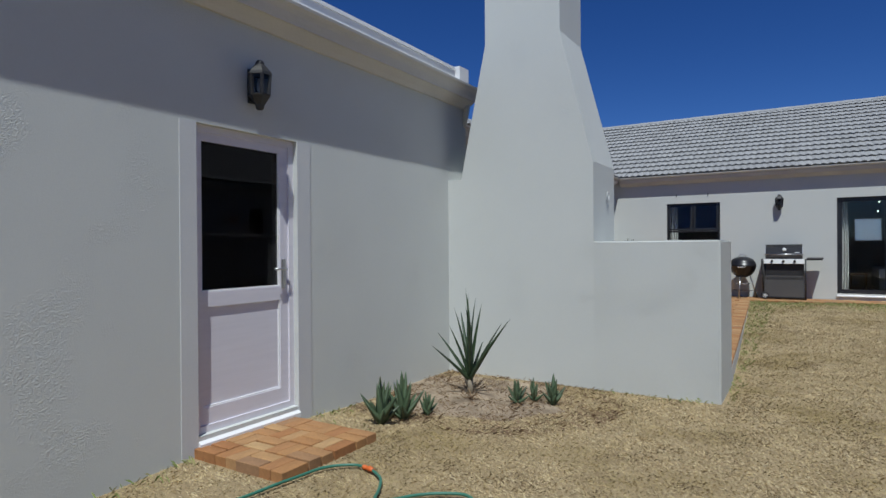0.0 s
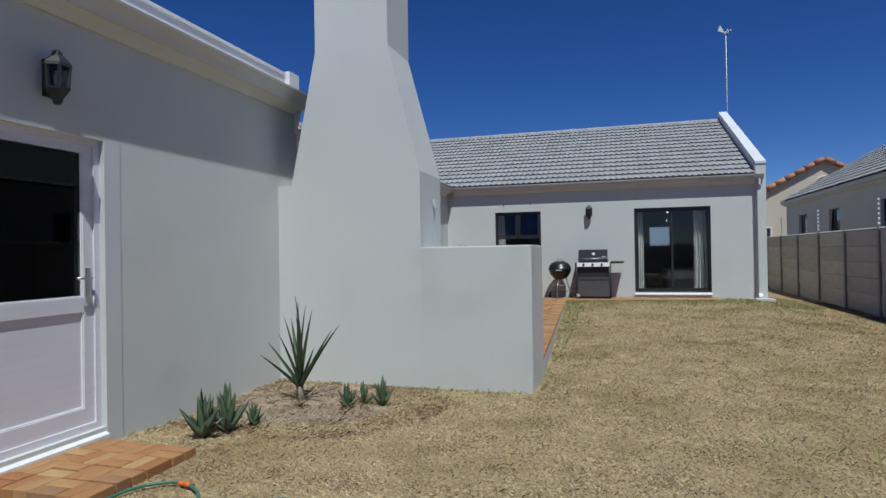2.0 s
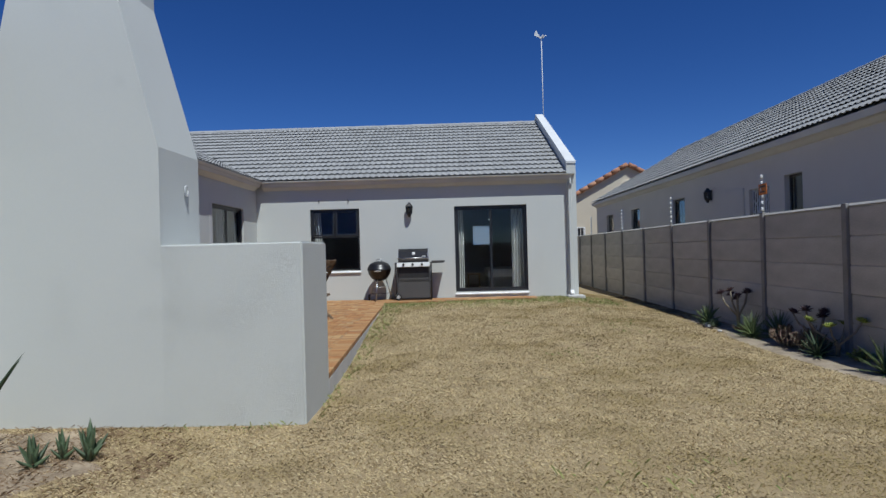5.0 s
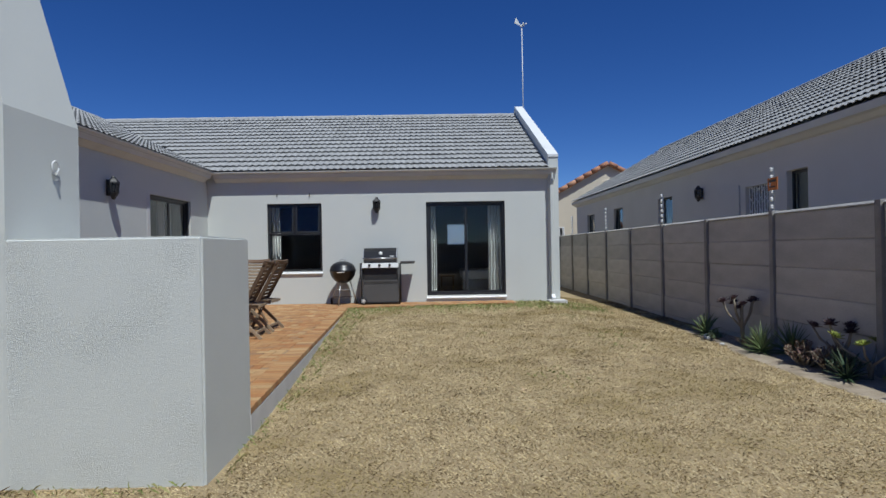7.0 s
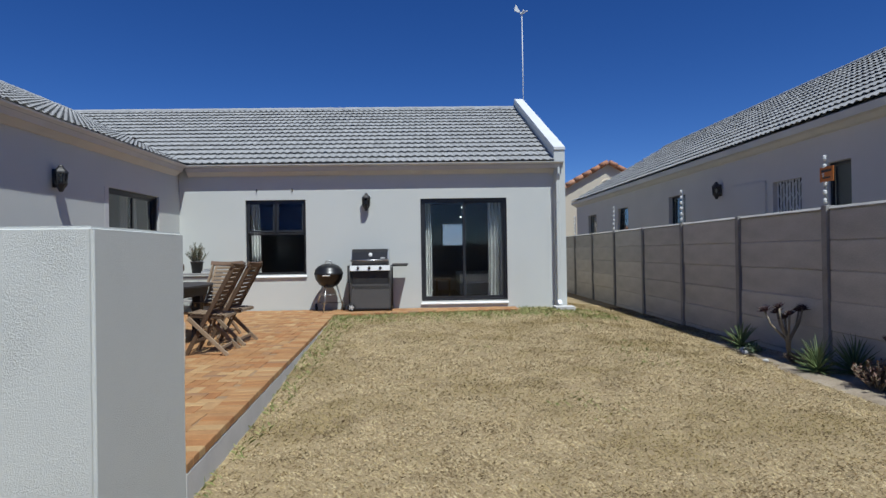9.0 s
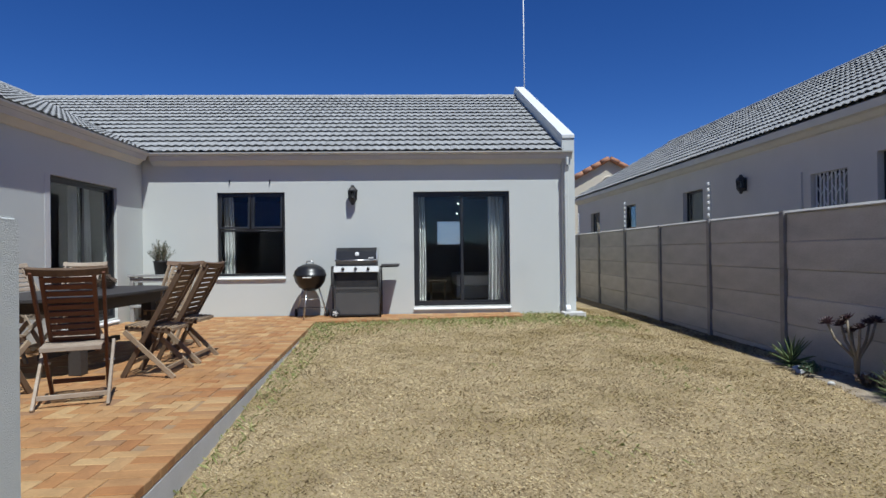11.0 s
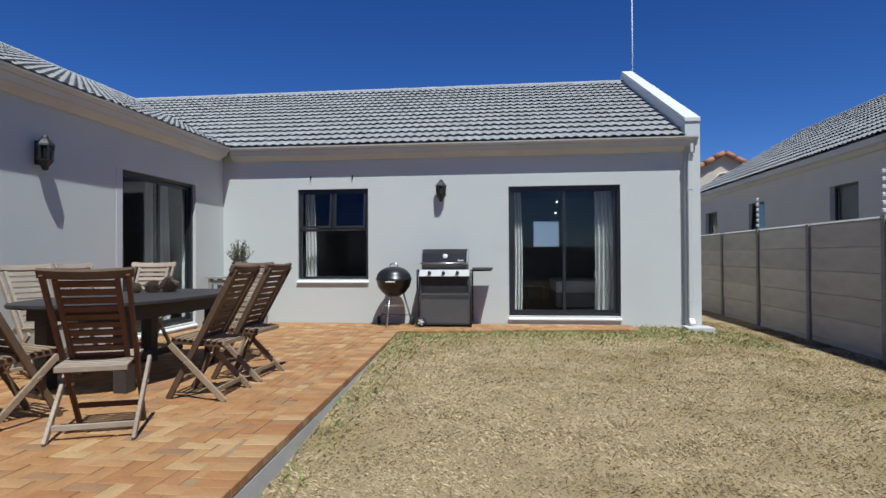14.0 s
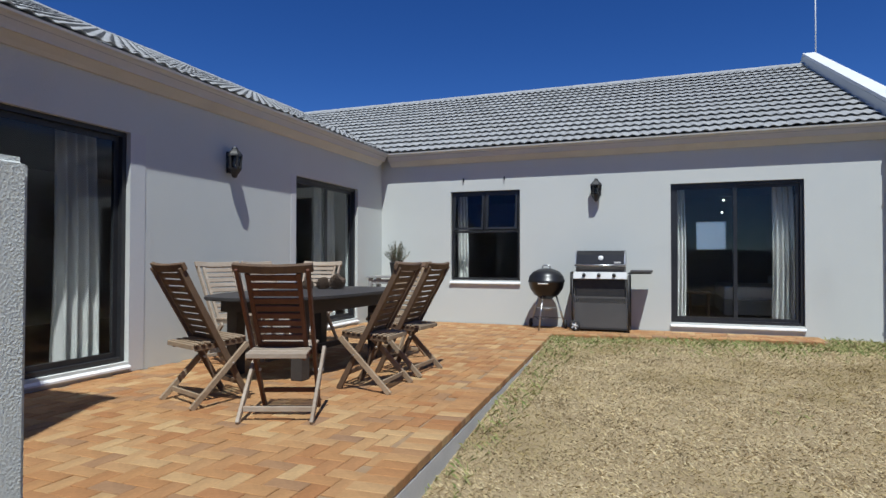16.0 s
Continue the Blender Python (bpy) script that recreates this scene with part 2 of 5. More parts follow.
CURTAIN = material("pale_curtain_cloth", (0.50, 0.48, 0.45), (0.43, 0.415, 0.39), 6, 150, 0.95, 0.2, 0.002)
ROOMWALL = material("room_wall", (0.34, 0.32, 0.30), (0.30, 0.285, 0.27), 2, 60, 0.9, 0.05, 0.002)
ROOMFLOOR = material("room_floor", (0.20, 0.15, 0.11), (0.15, 0.11, 0.085), 3, 60, 0.5, 0.1, 0.002, stretch=(1, 0.2, 1))
LINEN = material("bed_linen", (0.66, 0.65, 0.63), (0.58, 0.57, 0.56), 5, 90, 0.9, 0.3, 0.01)
HOSE = material("green_hose", (0.035, 0.15, 0.10), (0.05, 0.19, 0.13), 10, 90, 0.45, 0.1, 0.001)
ORANGE = material("orange_plastic", (0.72, 0.16, 0.03), (0.62, 0.13, 0.03), 10, 90, 0.45, 0.05, 0.001)
SIGNORANGE = material("orange_sign", (0.62, 0.20, 0.035), (0.52, 0.16, 0.03), 10, 60, 0.6, 0.05, 0.001)


# ---- mesh helpers ----
def box(bm, a, b, bevel=0.0):
    v = [bm.verts.new((x, y, z)) for z in (a[2], b[2]) for x, y in ((a[0], a[1]), (b[0], a[1]), (b[0], b[1]), (a[0], b[1]))]
    fs = [bm.faces.new([v[i] for i in q]) for q in ((3, 2, 1, 0), (4, 5, 6, 7), (0, 1, 5, 4), (1, 2, 6, 5), (2, 3, 7, 6), (3, 0, 4, 7))]
    if bevel:
        bmesh.ops.bevel(bm, geom=list({e for f in fs for e in f.edges}), offset=bevel, segments=2, affect="EDGES", profile=0.7)
    return bm


def boxes(*pairs, bevel=0.0):
    bm = bmesh.new()
    for a, b in pairs:
        box(bm, a, b, bevel)
    return bm


def prism(points, a, b, axis="x"):
    """A closed outline of (u, v), drawn out from a to b along an axis."""
    bm = bmesh.new()
    put = {"x": lambda u, v, w: (w, u, v), "y": lambda u, v, w: (u, w, v), "z": lambda u, v, w: (u, v, w)}[axis]
    lo = [bm.verts.new(put(u, v, a)) for u, v in points]
    hi = [bm.verts.new(put(u, v, b)) for u, v in points]
    bm.faces.new(lo[::-1]), bm.faces.new(hi)
    n = len(points)
    for i in range(n):
        bm.faces.new((lo[i], lo[(i + 1) % n], hi[(i + 1) % n], hi[i]))
    bmesh.ops.recalc_face_normals(bm, faces=bm.faces[:])
    return bm


def bar(bm, p, q, w, d, bevel=0.0, up=(0, 0, 1)):
    """A square bar from p to q: w wide across, d deep."""
    p, q = Vector(p), Vector(q)
    ax = (q - p).normalized()
    side = ax.cross(Vector(up))
    if side.length < 1e-4:
        side = ax.cross(Vector((1, 0, 0)))
    side.normalize()
    nor = side.cross(ax)
    v = [bm.verts.new(e + side * (w / 2 * i) + nor * (d / 2 * j)) for e in (p, q) for i, j in ((-1, -1), (1, -1), (1, 1), (-1, 1))]
    fs = [bm.faces.new([v[i] for i in f]) for f in ((3, 2, 1, 0), (4, 5, 6, 7), (0, 1, 5, 4), (1, 2, 6, 5), (2, 3, 7, 6), (3, 0, 4, 7))]
    bmesh.ops.recalc_face_normals(bm, faces=fs)
    if bevel:
        bmesh.ops.bevel(bm, geom=list({e for f in fs for e in f.edges}), offset=bevel, segments=1, affect="EDGES")
    return bm


def tube(bm, points, radii, n=10, cap=True):
    """A round tube through points."""
    pts = [Vector(p) for p in points]
    if not isinstance(radii, (list, tuple)):
        radii = [radii] * len(pts)
    rings = []
    ref = Vector((0.31, 0.17, 0.93))
    for i, p in enumerate(pts):
        ax = (pts[min(i + 1, len(pts) - 1)] - pts[max(i - 1, 0)]).normalized()
        s = ax.cross(ref).normalized()
        t = ax.cross(s)
        rings.append([bm.verts.new(p + (s * math.cos(k * math.tau / n) + t * math.sin(k * math.tau / n)) * radii[i]) for k in range(n)])
    for r0, r1 in zip(rings, rings[1:]):
        for k in range(n):
            bm.faces.new((r0[k], r0[(k + 1) % n], r1[(k + 1) % n], r1[k])).smooth = True
    if cap:
        bm.faces.new(rings[0][::-1]), bm.faces.new(rings[-1])
    bmesh.ops.recalc_face_normals(bm, faces=bm.faces[:])
    return bm


def lathe(profile, n=32, axis_point=(0, 0, 0), bm=None):
    """Turns an outline of (radius, height) about the upright axis."""
    bm = bm or bmesh.new()
    ox, oy, oz = axis_point
    rings = []
    for r, z in profile:
        rings.append([bm.verts.new((ox + r * math.cos(k * math.tau / n), oy + r * math.sin(k * math.tau / n), oz + z)) for k in range(n)] if r > 1e-5 else [bm.verts.new((ox, oy, oz + z))])
    for a, b in zip(rings, rings[1:]):
        for k in range(n):
            q = [a[k % len(a)], a[(k + 1) % len(a)], b[(k + 1) % len(b)], b[k % len(b)]]
            q = [v for i, v in enumerate(q) if v not in q[:i]]
            if len(q) > 2:
                bm.faces.new(q).smooth = n > 8
    bmesh.ops.recalc_face_normals(bm, faces=bm.faces[:])
    return bm


def mesh_of(bm, name, mat):
    me = bpy.data.meshes.new(name)
    bm.to_mesh(me)
    bm.free()
    if mat:
        me.materials.append(mat)
    return me


def part(name, bm, mat, parent=None, label=""):
    ob = new(name, mesh_of(bm, name, mat))
    if parent:
        ob.parent = parent
    return tagged(ob, label)


def solid(name, bm, mat, label, category="", kind="structure", group=""):
    return tagged(part(name, bm, mat), label, category, group, kind)


def thing(name, label, category, m=None, group="", kind=""):
    ob = new(name)
    ob.empty_display_size = 0.1
    if m is not None:
        ob.matrix_basis = m
    return tagged(ob, label, category, group, kind)


def mesh_from(name, verts, faces, mat, smooth=False):
    me = bpy.data.meshes.new(name)
    me.from_pydata(verts, [], faces)
    me.materials.append(mat)
    if smooth:
        me.polygons.foreach_set("use_smooth", [True] * len(me.polygons))
    me.update()
    return me


def smoothstep(a, b, x):
    t = min(1, max(0, (x - a) / (b - a)))
    return t * t * (3 - 2 * t)


# ---- plan ----
FAR_Y = 16.37      # face of the bedroom wing
LEFT_X = -3.77     # face of the living wing, along the patio
DOOR_X = -2.92     # face of the kitchen block, with the white door
BRAAI_Y = 6.34     # face of chimney and screen wall
PATIO_Z = 0.23
FENCE_X = 6.0
EAVE_Z = 3.23


def lie(x, y):
    """Height of the lawn: it climbs towards the bedroom wing and dips to the fence."""
    h = 0.19 * smoothstep(7.0, 15.2, y) * (1 - smoothstep(3.6, 5.8, x))
    h += 0.03 * smoothstep(-1.3, -2.1, x) * smoothstep(2.2, 2.9, y) * smoothstep(4.7, 3.9, y)
    return h + 0.02 * noise.noise((x * 0.5, y * 0.5, 0)) * smoothstep(0, 1, 5.9 - x)


def shell(us, vs, holes, t0, t1, put):
    """A wall slab with rectangular holes as one connected mesh; put maps (u, v, t) to the world."""
    bm = bmesh.new()
    us, vs = sorted(set(us)), sorted(set(vs))
    cells = {}
    for i in range(len(us) - 1):
        for j in range(len(vs) - 1):
            u, v = (us[i] + us[i + 1]) / 2, (vs[j] + vs[j + 1]) / 2
            cells[i, j] = not any(a < u < b and c < v < d for a, b, c, d in holes)
    got = {}

    def vert(i, j, t):
        if (i, j, t) not in got:
            got[i, j, t] = bm.verts.new(put(us[i], vs[j], t1 if t else t0))
        return got[i, j, t]

    for (i, j), full in cells.items():
        if not full:
            continue
        for t in (0, 1):
            bm.faces.new([vert(i + a, j + b, t) for a, b in ((0, 0), (1, 0), (1, 1), (0, 1))])
        for di, dj, e0, e1 in ((-1, 0, (0, 0), (0, 1)), (1, 0, (1, 0), (1, 1)), (0, -1, (0, 0), (1, 0)), (0, 1, (0, 1), (1, 1))):
            if not cells.get((i + di, j + dj), False):
                bm.faces.new((vert(i + e0[0], j + e0[1], 0), vert(i + e1[0], j + e1[1], 0), vert(i + e1[0], j + e1[1], 1), vert(i + e0[0], j + e0[1], 1)))
    bmesh.ops.recalc_face_normals(bm, faces=bm.faces[:])
    return bm


def shell_for(a0, a1, z0, z1, holes, t0, t1, put):
    return shell([a0, a1] + [q for h in holes for q in h[:2]], [z0, z1] + [q for h in holes for q in h[2:]], holes, t0, t1, put)


def wall_x(name, y0, y1, x0, x1, z0, z1, holes, mat, label):
    """A wall along x with its faces at y0 and y1; holes are (x0, x1, z0, z1)."""
    return solid(name, shell_for(x0, x1, z0, z1, holes, y0, y1, lambda u, v, t: (u, t, v)), mat, label, "wall")


def wall_y(name, x0, x1, y0, y1, z0, z1, holes, mat, label):
    return solid(name, shell_for(y0, y1, z0, z1, holes, x0, x1, lambda u, v, t: (t, u, v)), mat, label, "wall")


# ---- house walls ----
WIN = (-2.41, -1.16, 0.97, 2.53)
SLIDE = (1.24, 3.06, 0.36, 2.52)
LS = (13.62, 15.44, 0.33, 2.53)
NS = (8.36, 10.82, 0.33, 2.57)
SD = (2.96, 3.91, 0.16, 2.35)
wall_x("wall_north", FAR_Y, FAR_Y + 0.24, LEFT_X, 4.06, -0.3, 3.26, [WIN, SLIDE], PLASTER, "grey-white plastered wall of the bedroom wing")
wall_y("wall_west", LEFT_X - 0.24, LEFT_X, 6.9, FAR_Y + 0.24, -0.3, 3.26, [NS, LS], PLASTER, "grey-white plastered wall along the brick patio")
wall_y("wall_kitchen", DOOR_X - 0.24, DOOR_X, -6.0, 6.76, -0.3, 3.32, [SD], STIPPLE, "grey-white rough plastered wall with the white door")
solid("wall_return", boxes(((LEFT_X, 6.52, -0.3), (DOOR_X - 0.24, 6.76, 3.32))), PLASTER, "plastered return wall behind the chimney", "wall")

# smooth plaster bands round the openings, a little proud
sur = bmesh.new()
for y0, y1 in ((SD[0] - 0.13, SD[0]), (SD[1], SD[1] + 0.15)):
    box(sur, (DOOR_X, y0, 0.0), (DOOR_X + 0.006, y1, SD[3]))
solid("trim", sur, SMOOTH, "smooth plaster bands beside the white door", "trim")
sur = bmesh.new()
box(sur, (LEFT_X, NS[1], PATIO_Z), (LEFT_X + 0.006, NS[1] + 0.18, NS[3]))
box(sur, (LEFT_X, LS[0] - 0.12, PATIO_Z), (LEFT_X + 0.005, LS[0], LS[3]))
solid("trim", sur, SMOOTH, "smooth plaster bands beside the sliding doors", "trim")

# gable wall with sloping parapet
RIDGE_Y, RIDGE_Z = 21.5, 5.62
SLOPE = (RIDGE_Z - EAVE_Z) / (RIDGE_Y - FAR_Y + 0.17)
gable = thing("gable_wall", "white plastered gable end with sloping parapet", "gable", kind="structure")
out = [(FAR_Y - 0.10, -0.3), (FAR_Y - 0.10, 3.50), (RIDGE_Y, 5.86), (2 * RIDGE_Y - FAR_Y + 0.1, 3.5), (2 * RIDGE_Y - FAR_Y + 0.1, -0.3)]
part("wall", prism(out, 4.06, 4.29, "x"), PLASTER, gable)
cap = [(FAR_Y - 0.12, 3.502), (FAR_Y - 0.12, 3.56), (RIDGE_Y, 5.925), (2 * RIDGE_Y - FAR_Y + 0.12, 3.56), (2 * RIDGE_Y - FAR_Y + 0.12, 3.502), (RIDGE_Y, 5.862)]
part("coping", prism(cap, 4.055, 4.295, "x"), COPING, gable, "white painted coping")

# chimney and screen wall of the braai corner
chim = thing("braai_chimney", "grey-white plastered outdoor chimney with tapering shoulders", "chimney", kind="structure")


def frustum(bm, z0, r0, z1, r1):
    lo = [bm.verts.new((x, y, z0)) for x, y in ((r0[0], r0[2]), (r0[1], r0[2]), (r0[1], r0[3]), (r0[0], r0[3]))]
    hi = [bm.verts.new((x, y, z1)) for x, y in ((r1[0], r1[2]), (r1[1], r1[2]), (r1[1], r1[3]), (r1[0], r1[3]))]
    bm.faces.new(lo[::-1]), bm.faces.new(hi)
    for i in range(4):
        bm.faces.new((lo[i], lo[(i + 1) % 4], hi[(i + 1) % 4], hi[i]))


bm = bmesh.new()
box(bm, (DOOR_X, BRAAI_Y, -0.3), (-1.185, 7.10, 2.25))
part("hearth_block", bm, PLASTER, chim)
bm = bmesh.new()
frustum(bm, 2.25, (-2.745, -1.185, BRAAI_Y, 7.10), 2.34, (-2.725, -1.185, BRAAI_Y, 7.10))
frustum(bm, 2.34, (-2.725, -1.185, BRAAI_Y, 7.10), 3.75, (-2.42, -1.535, BRAAI_Y, 7.02))
part("shoulder", bm, PLASTER, chim)
part("stack", boxes(((-2.42, BRAAI_Y, 3.75), (-1.535, 7.02, 6.2))), PLASTER, chim)
part("stack_cap", boxes(((-2.48, BRAAI_Y - 0.06, 6.2), (-1.475, 7.08, 6.32)), bevel=0.01), PLASTER, chim)
bm = bmesh.new()
tube(bm, [(-1.185 + 0.02, 6.80 + 0.035 * math.cos(a), 2.02 + 0.04 * math.sin(a)) for a in [i * math.tau / 20 for i in range(21)]], 0.007, 8)
box(bm, (-1.185, 6.788, 1.965), (-1.147, 6.812, 1.985))
part("vent_ring", bm, SMOOTH, chim, "small round painted ring fitting")
bm = boxes(((-1.185, BRAAI_Y, -0.3), (0.0, 7.24, 1.52)))
bmesh.ops.bevel(bm, geom=[e_ for e_ in bm.edges if min(v.co.x for v in e_.verts) > -0.01 or (min(v.co.z for v in e_.verts) > 1.5 and max(v.co.x for v in e_.verts) > -0.01)], offset=0.014, segments=3, affect="EDGES")
screen = solid("screen_wall", bm, ROUGHCAST, "low thick plastered screen wall, rough textured", "wall")


# ---- eaves ----
def eave(name, length, m, label, over=0.0):
    """Cornice and open gutter along local x; local -y is outwards, z up from the wall head."""
    e = thing(name, label, "gutter", m, kind="structure")
    corn = [(0, -0.20), (-0.03, -0.20), (-0.06, -0.17), (-0.13, -0.12), (-0.13, 0.0), (0, 0.0)]
    part("cornice", prism(corn, 0, length, "x"), CREAM, e)
    gut = [(-0.132, -0.125), (-0.155, -0.125), (-0.166, -0.09), (-0.182, -0.055), (-0.206, -0.025), (-0.236, -0.008), (-0.240, 0.014), (-0.228, 0.014), (-0.226, 0.002), (-0.198, -0.014), (-0.172, -0.048), (-0.156, -0.085), (-0.149, -0.113), (-0.142, -0.113), (-0.142, 0.010), (-0.132, 0.010)]
    part("gutter", prism(gut, 0, length + over, "x"), CREAM, e)
    if over:
        part("stop_end", prism([(-0.14, -0.118), (-0.15, -0.118), (-0.166, -0.08), (-0.2, -0.025), (-0.232, -0.004), (-0.236, 0.012), (-0.14, 0.012)], length + over - 0.012, length + over - 0.004, "x"), CREAM, e)
    return e


eave("eave_north", 4.06 - LEFT_X - 0.2, pose(LEFT_X + 0.2, FAR_Y, EAVE_Z), "cream gutter and cornice under the grey tiled roof", 0.17)
eave("eave_west", FAR_Y - 0.2 - 6.9, pose(LEFT_X, 6.9, EAVE_Z, 0, 0, 90), "cream gutter and cornice above the patio wall")
eave("eave_kitchen", 12.76, pose(DOOR_X, -6.0, EAVE_Z + 0.13, 0, 0, 90), "cream gutter and cornice above the white door")
par = thing("parapet", "white parapet above the gutter of the kitchen block", "parapet", kind="structure")
part("wall", boxes(((DOOR_X - 0.32, -6.0, 3.33), (DOOR_X - 0.005, 6.52, 3.59))), WHITE, par)
part("coping", boxes(((DOOR_X - 0.33, -6.0, 3.592), (DOOR_X + 0.01, 6.52, 3.625))), WHITE, par)
part("end_block", boxes(((DOOR_X - 0.32, 6.522, 3.30), (DOOR_X + 0.06, 6.74, 3.64))), WHITE, par)
solid("roof_kitchen", boxes(((-9, -6.0, 3.33), (DOOR_X - 0.33, 6.74, 3.42))), ROOFTILE_I, "flat grey roof of the kitchen block", "roof")
bm = bmesh.new()
tube(bm, [(DOOR_X + 0.06, 6.70, 3.24), (DOOR_X + 0.05, 6.70, 3.12), (DOOR_X - 0.02, 6.74, 2.95)], 0.035, 10)
solid("downpipe", bm, CREAM, "short cream downpipe outlet under the gutter end", "downpipe")

# downpipe at the gable
dp = thing("downpipe", "grey-white painted square downpipe on the gable end", "downpipe", kind="structure")
PY = FAR_Y - 0.10
bm = bmesh.new()
bar(bm, (4.13, PY - 0.085, 3.12), (4.13, PY - 0.085, 2.98), 0.075, 0.05, 0.008)
bar(bm, (4.13, PY - 0.085, 2.98), (4.12, PY - 0.034, 2.86), 0.075, 0.05, 0.008)
bar(bm, (4.12, PY - 0.034, 2.86), (4.12, PY - 0.034, 0.33), 0.075, 0.05, 0.008, (0, 1, 0))
part("pipe", bm, PLASTER, dp, "square painted downpipe")
bm = bmesh.new()
bar(bm, (4.12, PY - 0.034, 0.34), (4.12, PY - 0.12, 0.26), 0.085, 0.055, 0.008)
part("shoe", bm, WHITE, dp, "white outlet shoe")
for z in (0.62, 2.4):
    part("bracket", boxes(((4.07, PY - 0.064, z), (4.17, PY - 0.060, z + 0.03))), PLASTER, dp)
part("splash_block", boxes(((3.98, FAR_Y - 0.45, 0.1), (4.38, FAR_Y - 0.11, 0.235)), bevel=0.015), KERB, dp, "concrete splash block")


# ---- roofs ----
TW, GAUGE = 0.30, 0.39


def tile_shape(n=12, w=TW, length=GAUGE + 0.05):
    """One concrete tile with two low rolls, open under its front lip: local x across, y up the slope, z out of the roof."""
    vs, fs = [], []
    for i in range(n + 1):
        u = i / n
        p = 0.5 - 0.5 * math.cos(u * 2 * math.tau)
        x = (u - 0.5) * w
        front, head = 0.031 + 0.024 * p, 0.012 * p
        vs += [(x, 0, front), (x, length, head), (x, 0.003, front - 0.009), (x, 0.06, front - 0.013)]
    for i in range(n):
        a, b = 4 * i, 4 * (i + 1)
        fs += [(a, b, b + 1, a + 1), (a + 2, b + 2, b, a), (a + 3, b + 3, b + 2, a + 2)]
    return vs, fs


def tiled_roof(name, m, cols, rows, inside, label, limit, xoff=0.0, ridge=None):
    """Rows of tiles over a deck. m: local x along the eave, y up the slope."""
    roof = thing(name, label, "roof", m, kind="structure")
    vs, fs = tile_shape()
    me = mesh_from("roof_tile", vs, fs, ROOFTILE)
    rv, rf, made = [], [], 0
    rng = random.Random(5)
    for r in range(rows):
        for c in range(cols):
            x, y = (c + 0.5) * TW + xoff, r * GAUGE
            if not inside(x, y + GAUGE / 2):
                continue
            dz = rng.uniform(-0.003, 0.003)
            if made < limit:
                ob = new("roof_tile", me)
                ob.parent = roof
                ob.location = (x, y, dz)
                ob.rotation_euler = (0, rng.uniform(-0.006, 0.006), rng.uniform(-0.004, 0.004))
                made += 1
            else:
                k = len(rv)
                rv += [(a + x, b + y, d + dz) for a, b, d in vs]
                rf += [tuple(i + k for i in f) for f in fs]
    if rv:
        ob = new("roof_tiles", mesh_from("roof_tiles", rv, rf, ROOFTILE_I))
        ob.parent = roof
        tagged(ob, kind="stuff")
    return roof


PITCH = math.degrees(math.atan(SLOPE))
RUN = (RIDGE_Y - FAR_Y + 0.17) / math.cos(math.radians(PITCH))
ROWS_N = int(RUN / GAUGE) + 1
EDGE = 0.19
# bedroom wing: x runs from the valley to the gable
cosp = math.cos(math.radians(PITCH))
tiled_roof("roof_north", pose(-9.2, FAR_Y - EDGE, EAVE_Z + 0.02, PITCH), 44, ROWS_N, lambda x, y: (-9.2 + x) > LEFT_X + EDGE - y * cosp - 0.15 and -9.2 + x < 4.06, "grey concrete tiled roof of the bedroom wing", 300, 0.06)
# living wing: x runs along +y
tiled_roof("roof_west", pose(LEFT_X + EDGE, 6.9, EAVE_Z + 0.02, PITCH, 0, 90), 53, ROWS_N, lambda x, y: 6.9 + x < FAR_Y - EDGE + y * cosp + 0.15, "grey concrete tiled roof of the living wing", 300)
# decks under the tiles
RX = LEFT_X + EDGE - (RIDGE_Y - FAR_Y + EDGE)
c = [(LEFT_X + EDGE, FAR_Y - EDGE, EAVE_Z), (4.06, FAR_Y - EDGE, EAVE_Z), (4.06, RIDGE_Y, RIDGE_Z), (RX, RIDGE_Y, RIDGE_Z)]
w = [(LEFT_X + EDGE, FAR_Y - EDGE, EAVE_Z), (RX, RIDGE_Y, RIDGE_Z), (RX, 6.9, RIDGE_Z), (LEFT_X + EDGE, 6.9, EAVE_Z)]
bk = [(4.06, RIDGE_Y, RIDGE_Z), (4.06, 2 * RIDGE_Y - FAR_Y, EAVE_Z), (RX, 2 * RIDGE_Y - FAR_Y, EAVE_Z), (RX, RIDGE_Y, RIDGE_Z)]
lw = [(RX, 6.9, RIDGE_Z), (RX, RIDGE_Y, RIDGE_Z), (RX - 5, RIDGE_Y, EAVE_Z), (RX - 5, 6.9, EAVE_Z)]
for q in (c, w, bk, lw):
    bm = bmesh.new()
    f = bm.faces.new([bm.verts.new((x, y, z - 0.01)) for x, y, z in q])
    ex = bmesh.ops.extrude_face_region(bm, geom=bm.faces[:])
    bmesh.ops.translate(bm, vec=(0, 0, -0.04), verts=[v for v in ex["geom"] if isinstance(v, bmesh.types.BMVert)])
    bmesh.ops.recalc_face_normals(bm, faces=bm.faces[:])
    solid("roof_deck", bm, ROOFTILE_I, "grey deck under the roof tiles", "roof")
solid("gable_west", prism([(LEFT_X + EDGE, EAVE_Z - 0.3), (RX, RIDGE_Z - 0.05), (RX - 5, EAVE_Z - 0.3)], 6.9, 7.0, "y"), PLASTER, "plastered gable closing the living wing roof", "wall")


